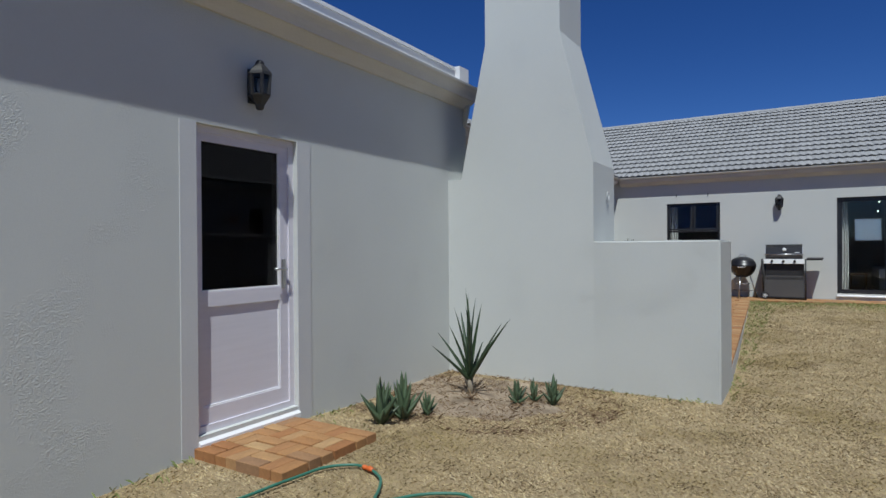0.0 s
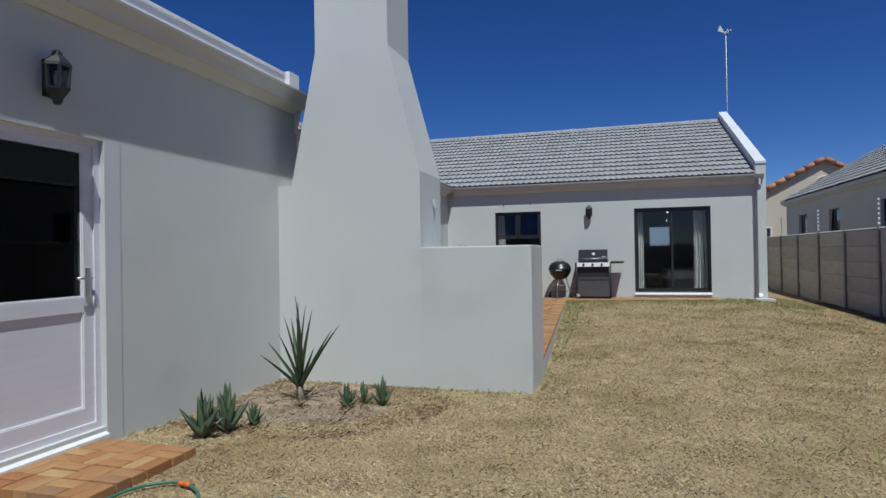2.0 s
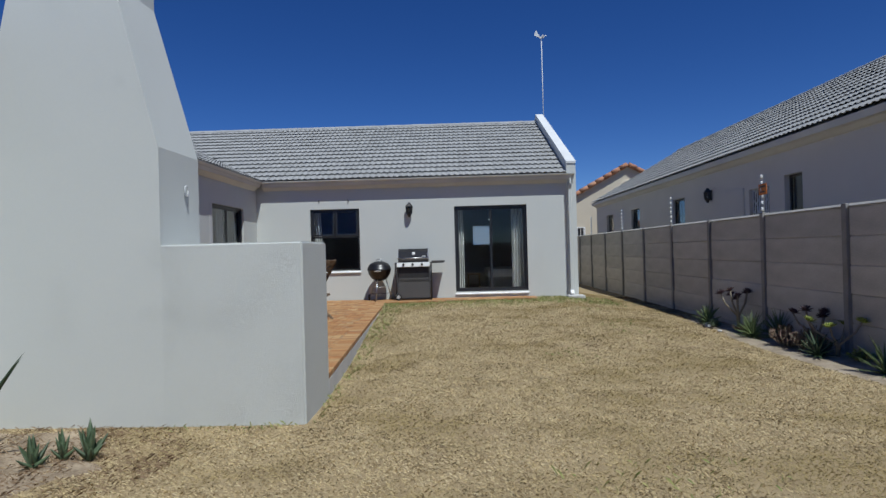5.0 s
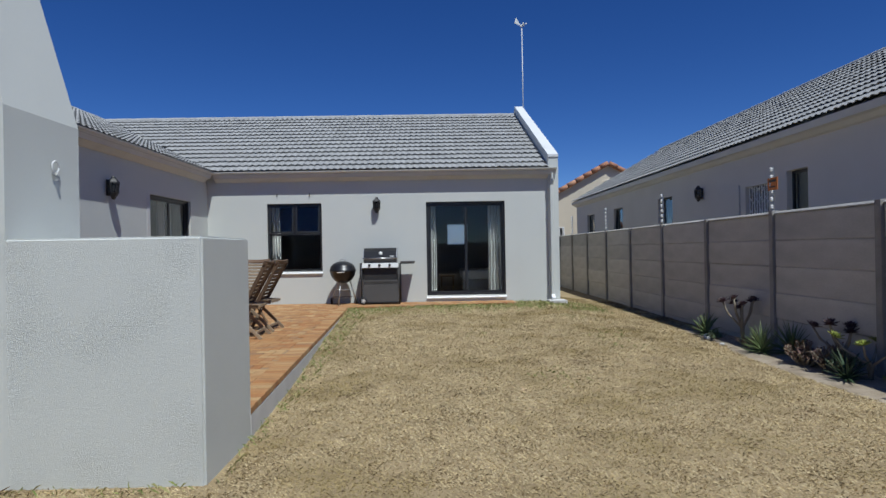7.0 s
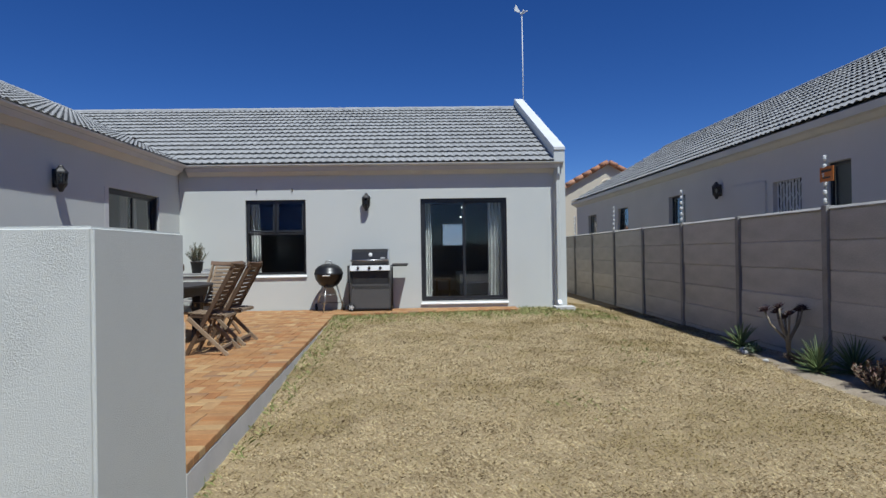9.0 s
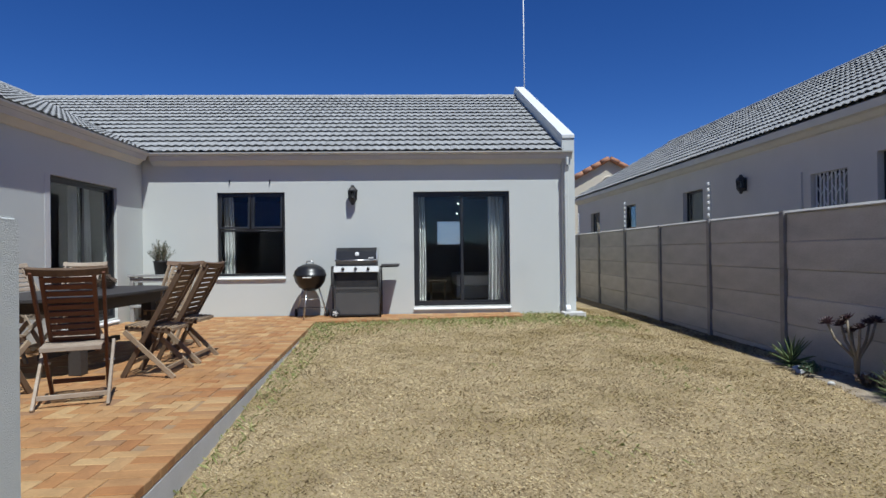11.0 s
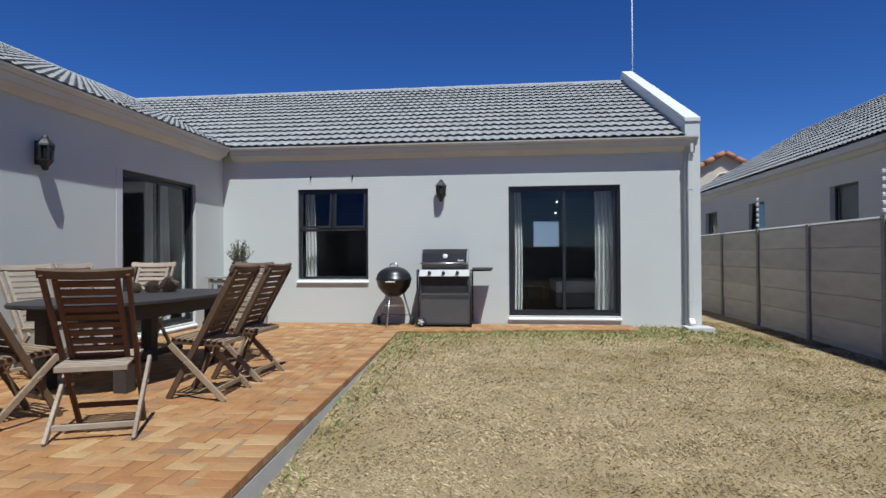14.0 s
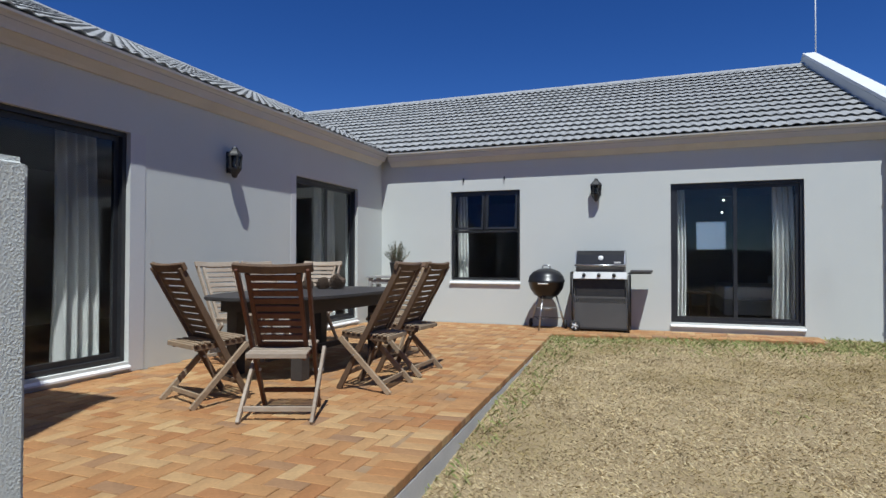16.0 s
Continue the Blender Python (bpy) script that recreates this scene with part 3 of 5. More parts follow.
def ridge(name, p, q, label, mat=ROOFTILE, r=0.12, step=0.42):
    p, q = Vector(p), Vector(q)
    n = max(1, round((q - p).length / step))
    step = (q - p).length / n
    root = thing(name, label, "ridge", kind="structure")
    bm = bmesh.new()
    prof = [(r * math.cos(a), r * 0.75 * math.sin(a)) for a in [math.pi * i / 8 for i in range(9)]]
    prof += [(0.85 * x, 0.8 * z) for x, z in prof[::-1]]
    bm.free()
    me = mesh_of(prism(prof, 0, step + 0.03, "x"), "ridge_tile", mat)
    d = (q - p).normalized()
    for i in range(n):
        ob = new("ridge_tile", me)
        ob.parent = root
        ob.matrix_basis = Matrix.Translation(p + d * step * i + Vector((0, 0, 0.004 * (i % 2)))) @ d.to_track_quat("X", "Z").to_matrix().to_4x4()
    return root


ridge("ridge_north", (RX, RIDGE_Y, RIDGE_Z), (4.06, RIDGE_Y, RIDGE_Z), "grey ridge tiles of the bedroom wing")
ridge("ridge_west", (RX, 6.9, RIDGE_Z), (RX, RIDGE_Y, RIDGE_Z), "grey ridge tiles of the living wing")


# ---- rooms behind the glass ----
def room(name, a, b, zf, zc):
    (x0, y0), (x1, y1) = a, b
    solid("floor", boxes(((x0, y0, zf - 0.1), (x1, y1, zf))), ROOMFLOOR, "dark floor of the " + name, "floor")
    solid("ceiling", boxes(((x0, y0, zc), (x1, y1, zc + 0.05))), ROOMWALL, "ceiling of the " + name, "ceiling")


BACK_Y = 21.0
room("bedroom", (-0.3, FAR_Y + 0.24), (4.06, BACK_Y), 0.30, 2.75)
room("second room", (LEFT_X - 0.24, FAR_Y + 0.24), (-0.4, BACK_Y), 0.30, 2.75)
room("living room", (-8.2, 6.9), (LEFT_X - 0.24, FAR_Y + 0.24), 0.28, 2.75)
solid("wall_bedroom_side", boxes(((-0.4, FAR_Y + 0.24, 0.2), (-0.3, BACK_Y, 2.8))), ROOMWALL, "plain inside wall between the rooms", "wall")
wall_x("wall_bedroom_back", BACK_Y, BACK_Y + 0.2, LEFT_X - 0.24, 4.06, 0.2, 2.9, [(1.82, 2.46, 1.56, 2.2)], ROOMWALL, "back wall of the bedroom with a small window")
solid("wall_second_side", boxes(((LEFT_X - 0.34, FAR_Y + 0.24, 0.2), (LEFT_X - 0.24, BACK_Y, 2.8))), ROOMWALL, "plain inside wall", "wall")
solid("wall_living_back", boxes(((-8.3, 6.9, 0.2), (-8.2, FAR_Y + 0.3, 2.8))), ROOMWALL, "plain inside wall of the living room", "wall")
solid("wall_living_end", boxes(((-8.2, FAR_Y + 0.14, 0.2), (LEFT_X - 0.24, FAR_Y + 0.24, 2.8))), ROOMWALL, "plain inside wall of the living room", "wall")
solid("wall_living_start", boxes(((-8.2, 6.8, 0.2), (LEFT_X - 0.24, 6.9, 2.8))), ROOMWALL, "plain inside wall of the living room", "wall")


def pane(name, bm, mat, parent):
    ob = part(name, bm, mat, parent)
    ob.visible_shadow = False
    return ob


def frame_bm(w, h, t, d, y=0.0):
    """A rectangular frame in local x, z: t wide, d deep."""
    return boxes(((0, y, 0), (t, y + d, h)), ((w - t, y, 0), (w, y + d, h)), ((t, y, 0), (w - t, y + d, t)), ((t, y, h - t), (w - t, y + d, h)))


def sliding_door(name, m, w, h, label):
    """Local x along the wall, y inwards, z up from the track."""
    d = thing(name, label, "sliding door", m, kind="structure")
    part("frame", frame_bm(w, h, 0.045, 0.10, 0.05), BLACKALU, d)
    half = w / 2
    for i, (x, y) in enumerate(((0.045, 0.06), (half - 0.03, 0.10))):
        pw = half - 0.015
        p = part("panel", frame_bm(pw, h - 0.09, 0.05, 0.035), BLACKALU, d)
        p.location = (x, y, 0.045)
        pane("glass", boxes(((0.05, 0.013, 0.05), (pw - 0.05, 0.019, h - 0.14))), GLASS, p)
        if i == 0:
            part("handle", boxes(((0.012, -0.03, 0.9), (0.032, 0.0, 1.12))), BLACKALU, p)
    part("sill", prism([(-0.035, -0.065), (-0.035, -0.045), (0.05, -0.003), (0.2, -0.003), (0.2, -0.065)], -0.01, w + 0.01, "x"), WHITE, d, "white painted sill")
    return d


sliding_door("door_1", pose(SLIDE[0], FAR_Y, SLIDE[2]), SLIDE[1] - SLIDE[0], SLIDE[3] - SLIDE[2], "black aluminium sliding door with clear glass")
sliding_door("door_2", pose(LEFT_X, LS[0], LS[2], 0, 0, 90), LS[1] - LS[0], LS[3] - LS[2], "black aluminium sliding door onto the patio")
sliding_door("door_3", pose(LEFT_X, NS[0], NS[2], 0, 0, 90), NS[1] - NS[0], NS[3] - NS[2], "wide black aluminium sliding door onto the patio")

# casement window with two top vents pushed open
w1 = thing("window_1", "black aluminium window with open top vents and white sill", "window", pose(WIN[0], FAR_Y, WIN[2]), kind="structure")
ww, wh = WIN[1] - WIN[0], WIN[3] - WIN[2]
part("window_frame", frame_bm(ww, wh, 0.045, 0.06, 0.05), BLACKALU, w1)
part("transom", boxes(((0.045, 0.05, 0.83), (ww - 0.045, 0.11, 0.875))), BLACKALU, w1)
part("mullion", boxes(((ww / 2 - 0.02, 0.05, 0.875), (ww / 2 + 0.02, 0.11, wh - 0.045))), BLACKALU, w1)
pane("pane", boxes(((0.045, 0.078, 0.045), (ww - 0.045, 0.084, 0.83))), GLASS, w1)
for x0, x1 in ((0.05, ww / 2 - 0.024), (ww / 2 + 0.024, ww - 0.05)):
    v = part("vent", frame_bm(x1 - x0, wh - 0.93, 0.035, 0.03, -0.015), BLACKALU, w1, "top-hung vent pushed outwards")
    v.matrix_basis = Matrix.Translation((x0, 0.06, wh - 0.048)) @ Matrix.Rotation(radians(-6), 4, "X") @ Matrix.Translation((0, 0, -(wh - 0.93)))
    pane("pane", boxes(((0.035, -0.003, 0.035), (x1 - x0 - 0.035, 0.003, wh - 0.965))), GLASS, v)
part("window_sill", prism([(-0.04, -0.06), (-0.04, -0.04), (0.05, -0.003), (0.16, -0.003), (0.16, -0.06)], -0.01, ww + 0.01, "x"), WHITE, w1, "white painted sill")
w2 = thing("window_2", "small window in the back wall of the bedroom", "window", pose(1.82, BACK_Y, 1.56), kind="structure")
part("window_frame", frame_bm(0.64, 0.64, 0.02, 0.05, 0.05), WHITE, w2)
pane("pane", boxes(((0.02, 0.07, 0.02), (0.62, 0.076, 0.62))), FROSTED, w2)
for x in (-2.17, -1.43):
    solid("wall_hook", boxes(((x - 0.008, FAR_Y - 0.03, 2.70), (x + 0.008, FAR_Y, 2.76))), IRON, "small dark hook above the window", "hook", kind="")

# white kitchen door, recessed
sd = thing("door_4", "white panelled outside door with dark glass, closed", "door", pose(DOOR_X, SD[0], SD[2], 0, 0, 90), kind="structure")
dw, dh = SD[1] - SD[0], SD[3] - SD[2]
part("door_frame", frame_bm(dw, dh, 0.05, 0.10, 0.045), UPVC, sd)
leaf = part("door_leaf", boxes(((0.05, 0.06, 0.05), (0.085, 0.11, dh - 0.05)), ((dw - 0.135, 0.06, 0.05), (dw - 0.05, 0.11, dh - 0.05)), ((0.085, 0.06, dh - 0.11), (dw - 0.135, 0.11, dh - 0.05)), ((0.085, 0.06, 0.89), (dw - 0.135, 0.11, 1.0)), ((0.085, 0.06, 0.05), (dw - 0.135, 0.11, 0.17))), UPVC, sd)
part("door_panel", boxes(((0.085, 0.078, 0.17), (dw - 0.135, 0.10, 0.89))), UPVC, sd, "lilac-white lower panel")
part("beading", boxes(((0.085, 0.066, 0.17), (dw - 0.135, 0.0775, 0.182)), ((dw - 0.147, 0.066, 0.1822), (dw - 0.135, 0.0775, 0.89)), ((0.085, 0.066, 1.0), (dw - 0.135, 0.0775, 1.012)), ((dw - 0.147, 0.066, 1.0122), (dw - 0.135, 0.0775, dh - 0.11))), WHITE, sd)
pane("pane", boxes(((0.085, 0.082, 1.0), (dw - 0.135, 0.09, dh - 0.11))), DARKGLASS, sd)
part("glazing_bar", boxes(((0.085, 0.0915, 1.40), (dw - 0.135, 0.10, 1.412))), IRON, sd)
# No kitchen is built; this black sheet paints in the darkness behind the glass.
part("backing", boxes(((0.0, 0.30, 0.0), (dw, 0.34, dh))), IRON, sd, "black sheet standing in for the dark inside behind the door glass")
bm = bmesh.new()
box(bm, (dw - 0.125, 0.045, 0.98), (dw - 0.085, 0.06, 1.22), 0.006)
tube(bm, [(dw - 0.105, 0.05, 1.14), (dw - 0.105, 0.01, 1.14), (dw - 0.12, 0.0, 1.14), (dw - 0.24, 0.0, 1.145)], 0.010, 10)
part("door_handle", bm, STEEL, sd, "steel lever handle")
part("sill", prism([(-0.03, -0.085), (-0.03, -0.05), (0.045, -0.003), (0.16, -0.003), (0.16, -0.085)], 0.0, dw, "x"), WHITE, sd, "white painted sill")


# ---- ground ----
def strip_mesh(name, xs, ys, height, mat):
    vs = [(x, y, height(x, y)) for y in ys for x in xs]
    n = len(xs)
    fs = [(j * n + i, j * n + i + 1, (j + 1) * n + i + 1, (j + 1) * n + i) for j in range(len(ys) - 1) for i in range(n - 1)]
    return new(name, mesh_from(name, vs, fs, mat, True))


def spread(a, b, step, far):
    mid = list(np.arange(a, b + 1e-6, step))
    lo, hi, k = [], [], step
    x = a
    while x > -far:
        k *= 1.6
        x -= k
        lo.append(max(x, -far))
    x, k = b, step
    while x < far:
        k *= 1.6
        x += k
        hi.append(min(x, far))
    return [float(v) for v in lo[::-1] + mid + hi]


tagged(strip_mesh("ground", spread(-3.2, 6.4, 0.16, 900), spread(-2.0, 17.0, 0.16, 900), lie, SOIL), "dry sandy lawn ground", "ground", kind="structure")


def bed(name, cx, cy, rx, ry, h, label, wob=0.25, n=44, mat=None):
    """A low mound of loose sand with an uneven edge."""
    bm = bmesh.new()
    rings = []
    for k in range(9):
        u = k / 8
        ring = []
        for i in range(n):
            a = i * math.tau / n
            w = 1 + wob * noise.noise((math.cos(a) * 1.7 + cx, math.sin(a) * 1.7 + cy, 3))
            x, y = cx + rx * u * w * math.cos(a), cy + ry * u * w * math.sin(a)
            z = lie(x, y) + h * (1 - u ** 1.5) + 0.012 * noise.noise((x * 6, y * 6, 1)) - 0.02 * (u > 0.95) + 0.008
            ring.append(bm.verts.new((x, y, z)))
        rings.append(ring)
    for a, b in zip(rings, rings[1:]):
        for i in range(n):
            bm.faces.new((a[i], a[(i + 1) % n], b[(i + 1) % n], b[i])).smooth = True
    bmesh.ops.remove_doubles(bm, verts=bm.verts[:], dist=0.0005)
    bmesh.ops.recalc_face_normals(bm, faces=bm.faces[:])
    return solid(name, bm, mat or SAND, label, "soil bed")


bed("soil_bed", -2.2, 5.5, 1.15, 0.82, 0.002, "sandy soil bed with the aloes beside the chimney", 0.5)
bed("soil_bed", 5.74, 8.7, 0.50, 4.0, 0.02, "narrow sandy bed with succulents along the fence", 0.3, 70, PALESAND)

# ---- patio slab, kerb and joints ----
E0, E1 = (0.0, 7.24), (-0.42, 15.22)     # lawn edge of the patio
S1 = (3.22, 15.66)                         # end of the brick strip
slab = [(LEFT_X, 7.24), E0, E1, S1, (3.22, FAR_Y), (LEFT_X, FAR_Y)]
solid("patio", prism(slab, -0.3, PATIO_Z - 0.055, "z"), KERB, "plastered kerb and base of the brick patio", "patio")
solid("patio_joints", prism([(x + (0.01 if x < -3 else -0.012), y + (-0.01 if y > 16 else 0.012)) for x, y in slab], PATIO_Z - 0.054, PATIO_Z - 0.008, "z"), MORTAR, "sandy joints between the clay pavers", "patio")
solid("patio_infill", boxes(((LEFT_X, 7.10, -0.3), (-1.19, 7.24, PATIO_Z - 0.01))), MORTAR, "paved strip behind the hearth", "patio")


# ---- boundary fence ----
POSTS = [14.49 + 1.93 * k for k in range(-12, 8)]
fence = thing("precast_fence", "grey precast concrete slab fence", "fence", kind="structure")
SLAB = 0.346
bm = bmesh.new()
box(bm, (-0.052, -0.045, -0.3), (0.052, 0.045, 1.85), 0.010)
post_me = mesh_of(bm, "post", POSTGREY)
bm = bmesh.new()
box(bm, (-0.020, -0.905, 0.0), (0.020, 0.905, SLAB - 0.013), 0.007)
box(bm, (-0.006, -0.905, SLAB - 0.0125), (0.006, 0.905, SLAB - 0.0005))
slab_me = mesh_of(bm, "fence_slab", CONCRETE)
cap_me = mesh_of(prism([(-0.036, 1.808), (-0.036, 1.818), (-0.006, 1.846), (0.03, 1.846), (0.03, 1.808)], -0.905, 0.905, "y"), "cap", CONCRETE)
sag = random.Random(17)
for i, y in enumerate(POSTS):
    ob = new("post", post_me)
    ob.parent, ob.location = fence, (FENCE_X, y, sag.uniform(-0.02, 0.01))
    if i + 1 < len(POSTS):
        ob = new("cap", cap_me)
        ob.parent, ob.location = fence, (FENCE_X, y + 0.965, 0)
        for k in range(6):
            ob = new("fence_slab", slab_me)
            ob.parent, ob.location = fence, (FENCE_X + sag.uniform(-0.008, 0.012), y + 0.965, 1.808 - (k + 1) * SLAB)
            ob.rotation_euler = (sag.uniform(-0.003, 0.003), sag.uniform(-0.012, 0.012), sag.uniform(-0.003, 0.003))
# Unseen fence added behind the camera, closing the lawn for reflections in the glass.
back = thing("rear_fence", "unseen grey slab fence added behind the viewpoint to fill the glass reflections", "fence", kind="structure")
for k in range(6):
    part("fence_slab", boxes(((DOOR_X, -6.05, 0.02 + k * 0.3), (FENCE_X, -6.0, 0.316 + k * 0.3)), bevel=0.006), CONCRETE, back)


# ---- neighbour behind the fence ----
NB_X = 7.7
nb = thing("neighbour_house", "neighbouring single-storey house with grey tiled roof", "house")
NBW = [(25.75, 26.85, 1.5, 2.71), (22.3, 23.3, 1.5, 2.72), (18.2, 19.2, 1.5, 2.72), (13.72, 14.55, 1.4, 2.56), (12.55, 13.15, 1.2, 2.70)]
bm = shell_for(-4.0, 28.6, -0.2, 3.34, NBW, NB_X, NB_X + 0.22, lambda u, v, t: (t, u, v))
part("wall", bm, NBWALL, nb)
part("end_wall", prism([(NB_X + 0.22, -0.2), (15.3, -0.2), (15.3, 3.3), (11.5, 5.5), (NB_X + 0.22, 3.3)], 28.4, 28.6, "y"), NBWALL, nb)
part("raised_panel", boxes(((NB_X - 0.03, 14.75, 1.2), (NB_X - 0.001, 15.95, 2.62))), NBWALL, nb)
for i, (a, b, c, d) in enumerate(NBW):
    wn_ = part("window", boxes(((NB_X + 0.10, a, c), (NB_X + 0.14, a + 0.05, d)), ((NB_X + 0.10, b - 0.05, c), (NB_X + 0.14, b, d)), ((NB_X + 0.10, a + 0.05, d - 0.05), (NB_X + 0.14, b - 0.05, d)), ((NB_X + 0.10, a + 0.05, c), (NB_X + 0.14, b - 0.05, c + 0.05))), BLACKALU, nb)
    pane("pane", boxes(((NB_X + 0.115, a + 0.05, c + 0.05), (NB_X + 0.122, b - 0.05, d - 0.05))), GLASS, wn_)
    # Black sheets stand in for dark rooms; the barred window's is room-wall grey.
    part("pane_backing", boxes(((NB_X + 0.16, a + 0.05, c + 0.05), (NB_X + 0.17, b - 0.05, d - 0.05))), BLACKALU if i != 3 else ROOMWALL, wn_)
    if i == 1:
        for y in (a + 0.06, b - 0.06):
            bm = bmesh.new()
            bar(bm, (NB_X + 0.03, y, c + 0.1), (NB_X + 0.10, y, d - 0.05), 0.03, 0.03)
            part("sash_bar", bm, BLACKALU, wn_)
    if i == 3:
        for k in range(9):
            y = a + 0.06 + k * (b - a - 0.12) / 8
            part("security_bar", boxes(((NB_X + 0.05, y - 0.008, c), (NB_X + 0.066, y + 0.008, d))), WHITE, wn_)
        for k in range(5):
            z = c + 0.15 + k * 0.24
            bm = bmesh.new()
            for j in range(8):
                y = a + 0.06 + j * (b - a - 0.12) / 8
                st = (b - a - 0.12) / 8
                bar(bm, (NB_X + 0.045, y, z), (NB_X + 0.045, y + st, z + 0.12 * (1 if j % 2 else -1)), 0.01, 0.008)
            part("trellis_bar", bm, WHITE, wn_)
corn = [(NB_X, 3.16), (NB_X - 0.05, 3.18), (NB_X - 0.12, 3.24), (NB_X - 0.20, 3.26), (NB_X - 0.22, 3.37), (NB_X, 3.37)]
part("fascia", prism(corn, -4.0, 28.65, "y"), CREAM, nb)
NBP = math.degrees(math.atan2(5.65 - 3.38, 11.5 - 7.5))
nr = tiled_roof("roof_east", pose(7.5, 28.7, 3.40, NBP, 0, -90), 109, 12, lambda x, y: x < 32.4, "grey concrete tiled roof of the neighbouring house", 300)
bm = bmesh.new()
for q in ([(7.5, -4, 3.37), (7.5, 28.65, 3.37), (11.5, 28.65, 5.63), (11.5, -4, 5.63)], [(11.5, -4, 5.63), (11.5, 28.65, 5.63), (15.5, 28.65, 3.37), (15.5, -4, 3.37)]):
    bm.faces.new([bm.verts.new(p) for p in q])
ex = bmesh.ops.extrude_face_region(bm, geom=bm.faces[:])
bmesh.ops.translate(bm, vec=(0, 0, -0.05), verts=[v for v in ex["geom"] if isinstance(v, bmesh.types.BMVert)])
bmesh.ops.recalc_face_normals(bm, faces=bm.faces[:])
part("roof_deck", bm, ROOFTILE_I, nb)
ridge("ridge_east", (11.5, -4, 5.64), (11.5, 28.6, 5.64), "grey ridge tiles of the neighbouring house")

# beige house further off
bh = thing("beige_house", "beige plastered house with terracotta verge tiles in the distance", "house")
part("wall", prism([(4.3, -0.2), (16.5, -0.2), (16.5, 2.28), (10.4, 5.62), (4.3, 2.28)], 33.0, 33.3, "y"), BEIGE, bh)
part("side_wall", boxes(((4.3, 33.3, -0.2), (4.6, 42, 2.28))), BEIGE, bh)
bm = bmesh.new()
for sx in (-1, 1):
    q = [(10.4, 32.9, 5.68), (10.4, 42, 5.68), (10.4 + sx * 6.3, 42, 2.23), (10.4 + sx * 6.3, 32.9, 2.23)]
    bm.faces.new([bm.verts.new(p) for p in (q if sx < 0 else q[::-1])])
ex = bmesh.ops.extrude_face_region(bm, geom=bm.faces[:])
bmesh.ops.translate(bm, vec=(0, 0, -0.06), verts=[v for v in ex["geom"] if isinstance(v, bmesh.types.BMVert)])
bmesh.ops.recalc_face_normals(bm, faces=bm.faces[:])
part("roof", bm, TERRACOTTA, bh, "terracotta roof")
bm = bmesh.new()
tube(bm, [(0, 0, 0.0), (0, 0, 0.44)], [0.135, 0.115], 10)
verge_me = mesh_of(bm, "verge_tile", TERRACOTTA)
for sx in (-1, 1):
    for i in range(15):
        ob = new("verge_tile", verge_me)
        ob.parent = bh
        a, b = Vector((10.4 + sx * (0.42 * i + 0.42), 32.86, 5.72 - 0.548 * (0.42 * i + 0.42))), Vector((10.4 + sx * 0.42 * i, 32.86, 5.72 - 0.548 * 0.42 * i))
        ob.matrix_basis = Matrix.Translation(a) @ (b - a).to_track_quat("Z", "Y").to_matrix().to_4x4()
bw_ = part("window", boxes(((7.0, 32.93, 1.5), (8.1, 32.99, 1.55)), ((7.0, 32.93, 2.42), (8.1, 32.99, 2.47)), ((7.0, 32.93, 1.55), (7.05, 32.99, 2.42)), ((8.05, 32.93, 1.55), (8.1, 32.99, 2.42))), WHITE, bh)
part("pane", boxes(((7.05, 32.97, 1.55), (8.05, 32.99, 2.42))), BLACKALU, bw_)
for k in range(6):
    part("security_bar", boxes(((7.2 + k * 0.16, 32.945, 1.55), (7.225 + k * 0.16, 32.96, 2.42))), WHITE, bw_)
bm = bmesh.new()
tube(bm, [(10.4 + 0.4 * math.cos(a), 32.97, 4.45 + 0.4 * math.sin(a)) for a in [math.pi * k / 12 for k in range(13)]], 0.05, 8)
part("arch_moulding", bm, BEIGE, bh)

# mast with wind vane on the gable
mast = thing("weather_mast", "thin white metal mast with small wind vane", "mast")
bm = bmesh.new()
tube(bm, [(4.36, 21.75, 4.6), (4.36, 21.75, 8.55)], 0.014, 10)
part("pole", bm, PALE, mast)
for z in (4.8, 5.3):
    part("bracket", boxes(((4.292, 21.72, z), (4.36, 21.78, z + 0.04))), STEEL, mast)
bm = bmesh.new()
bar(bm, (4.30, 21.75, 8.58), (4.44, 21.75, 8.62), 0.06, 0.06, 0.01)
part("sensor", bm, PALE, mast)
part("vane", prism([(4.12, 8.68), (4.28, 8.60), (4.30, 8.64), (4.18, 8.86)], 21.74, 21.76, "y"), PALE, mast, "white vane fin")
bm = bmesh.new()
for k in range(3):
    a = k * math.tau / 3
    tube(bm, [(4.44, 21.75, 8.64), (4.44 + 0.09 * math.cos(a), 21.75 + 0.09 * math.sin(a), 8.66)], [0.006, 0.022], 8)
part("cups", bm, PALE, mast)


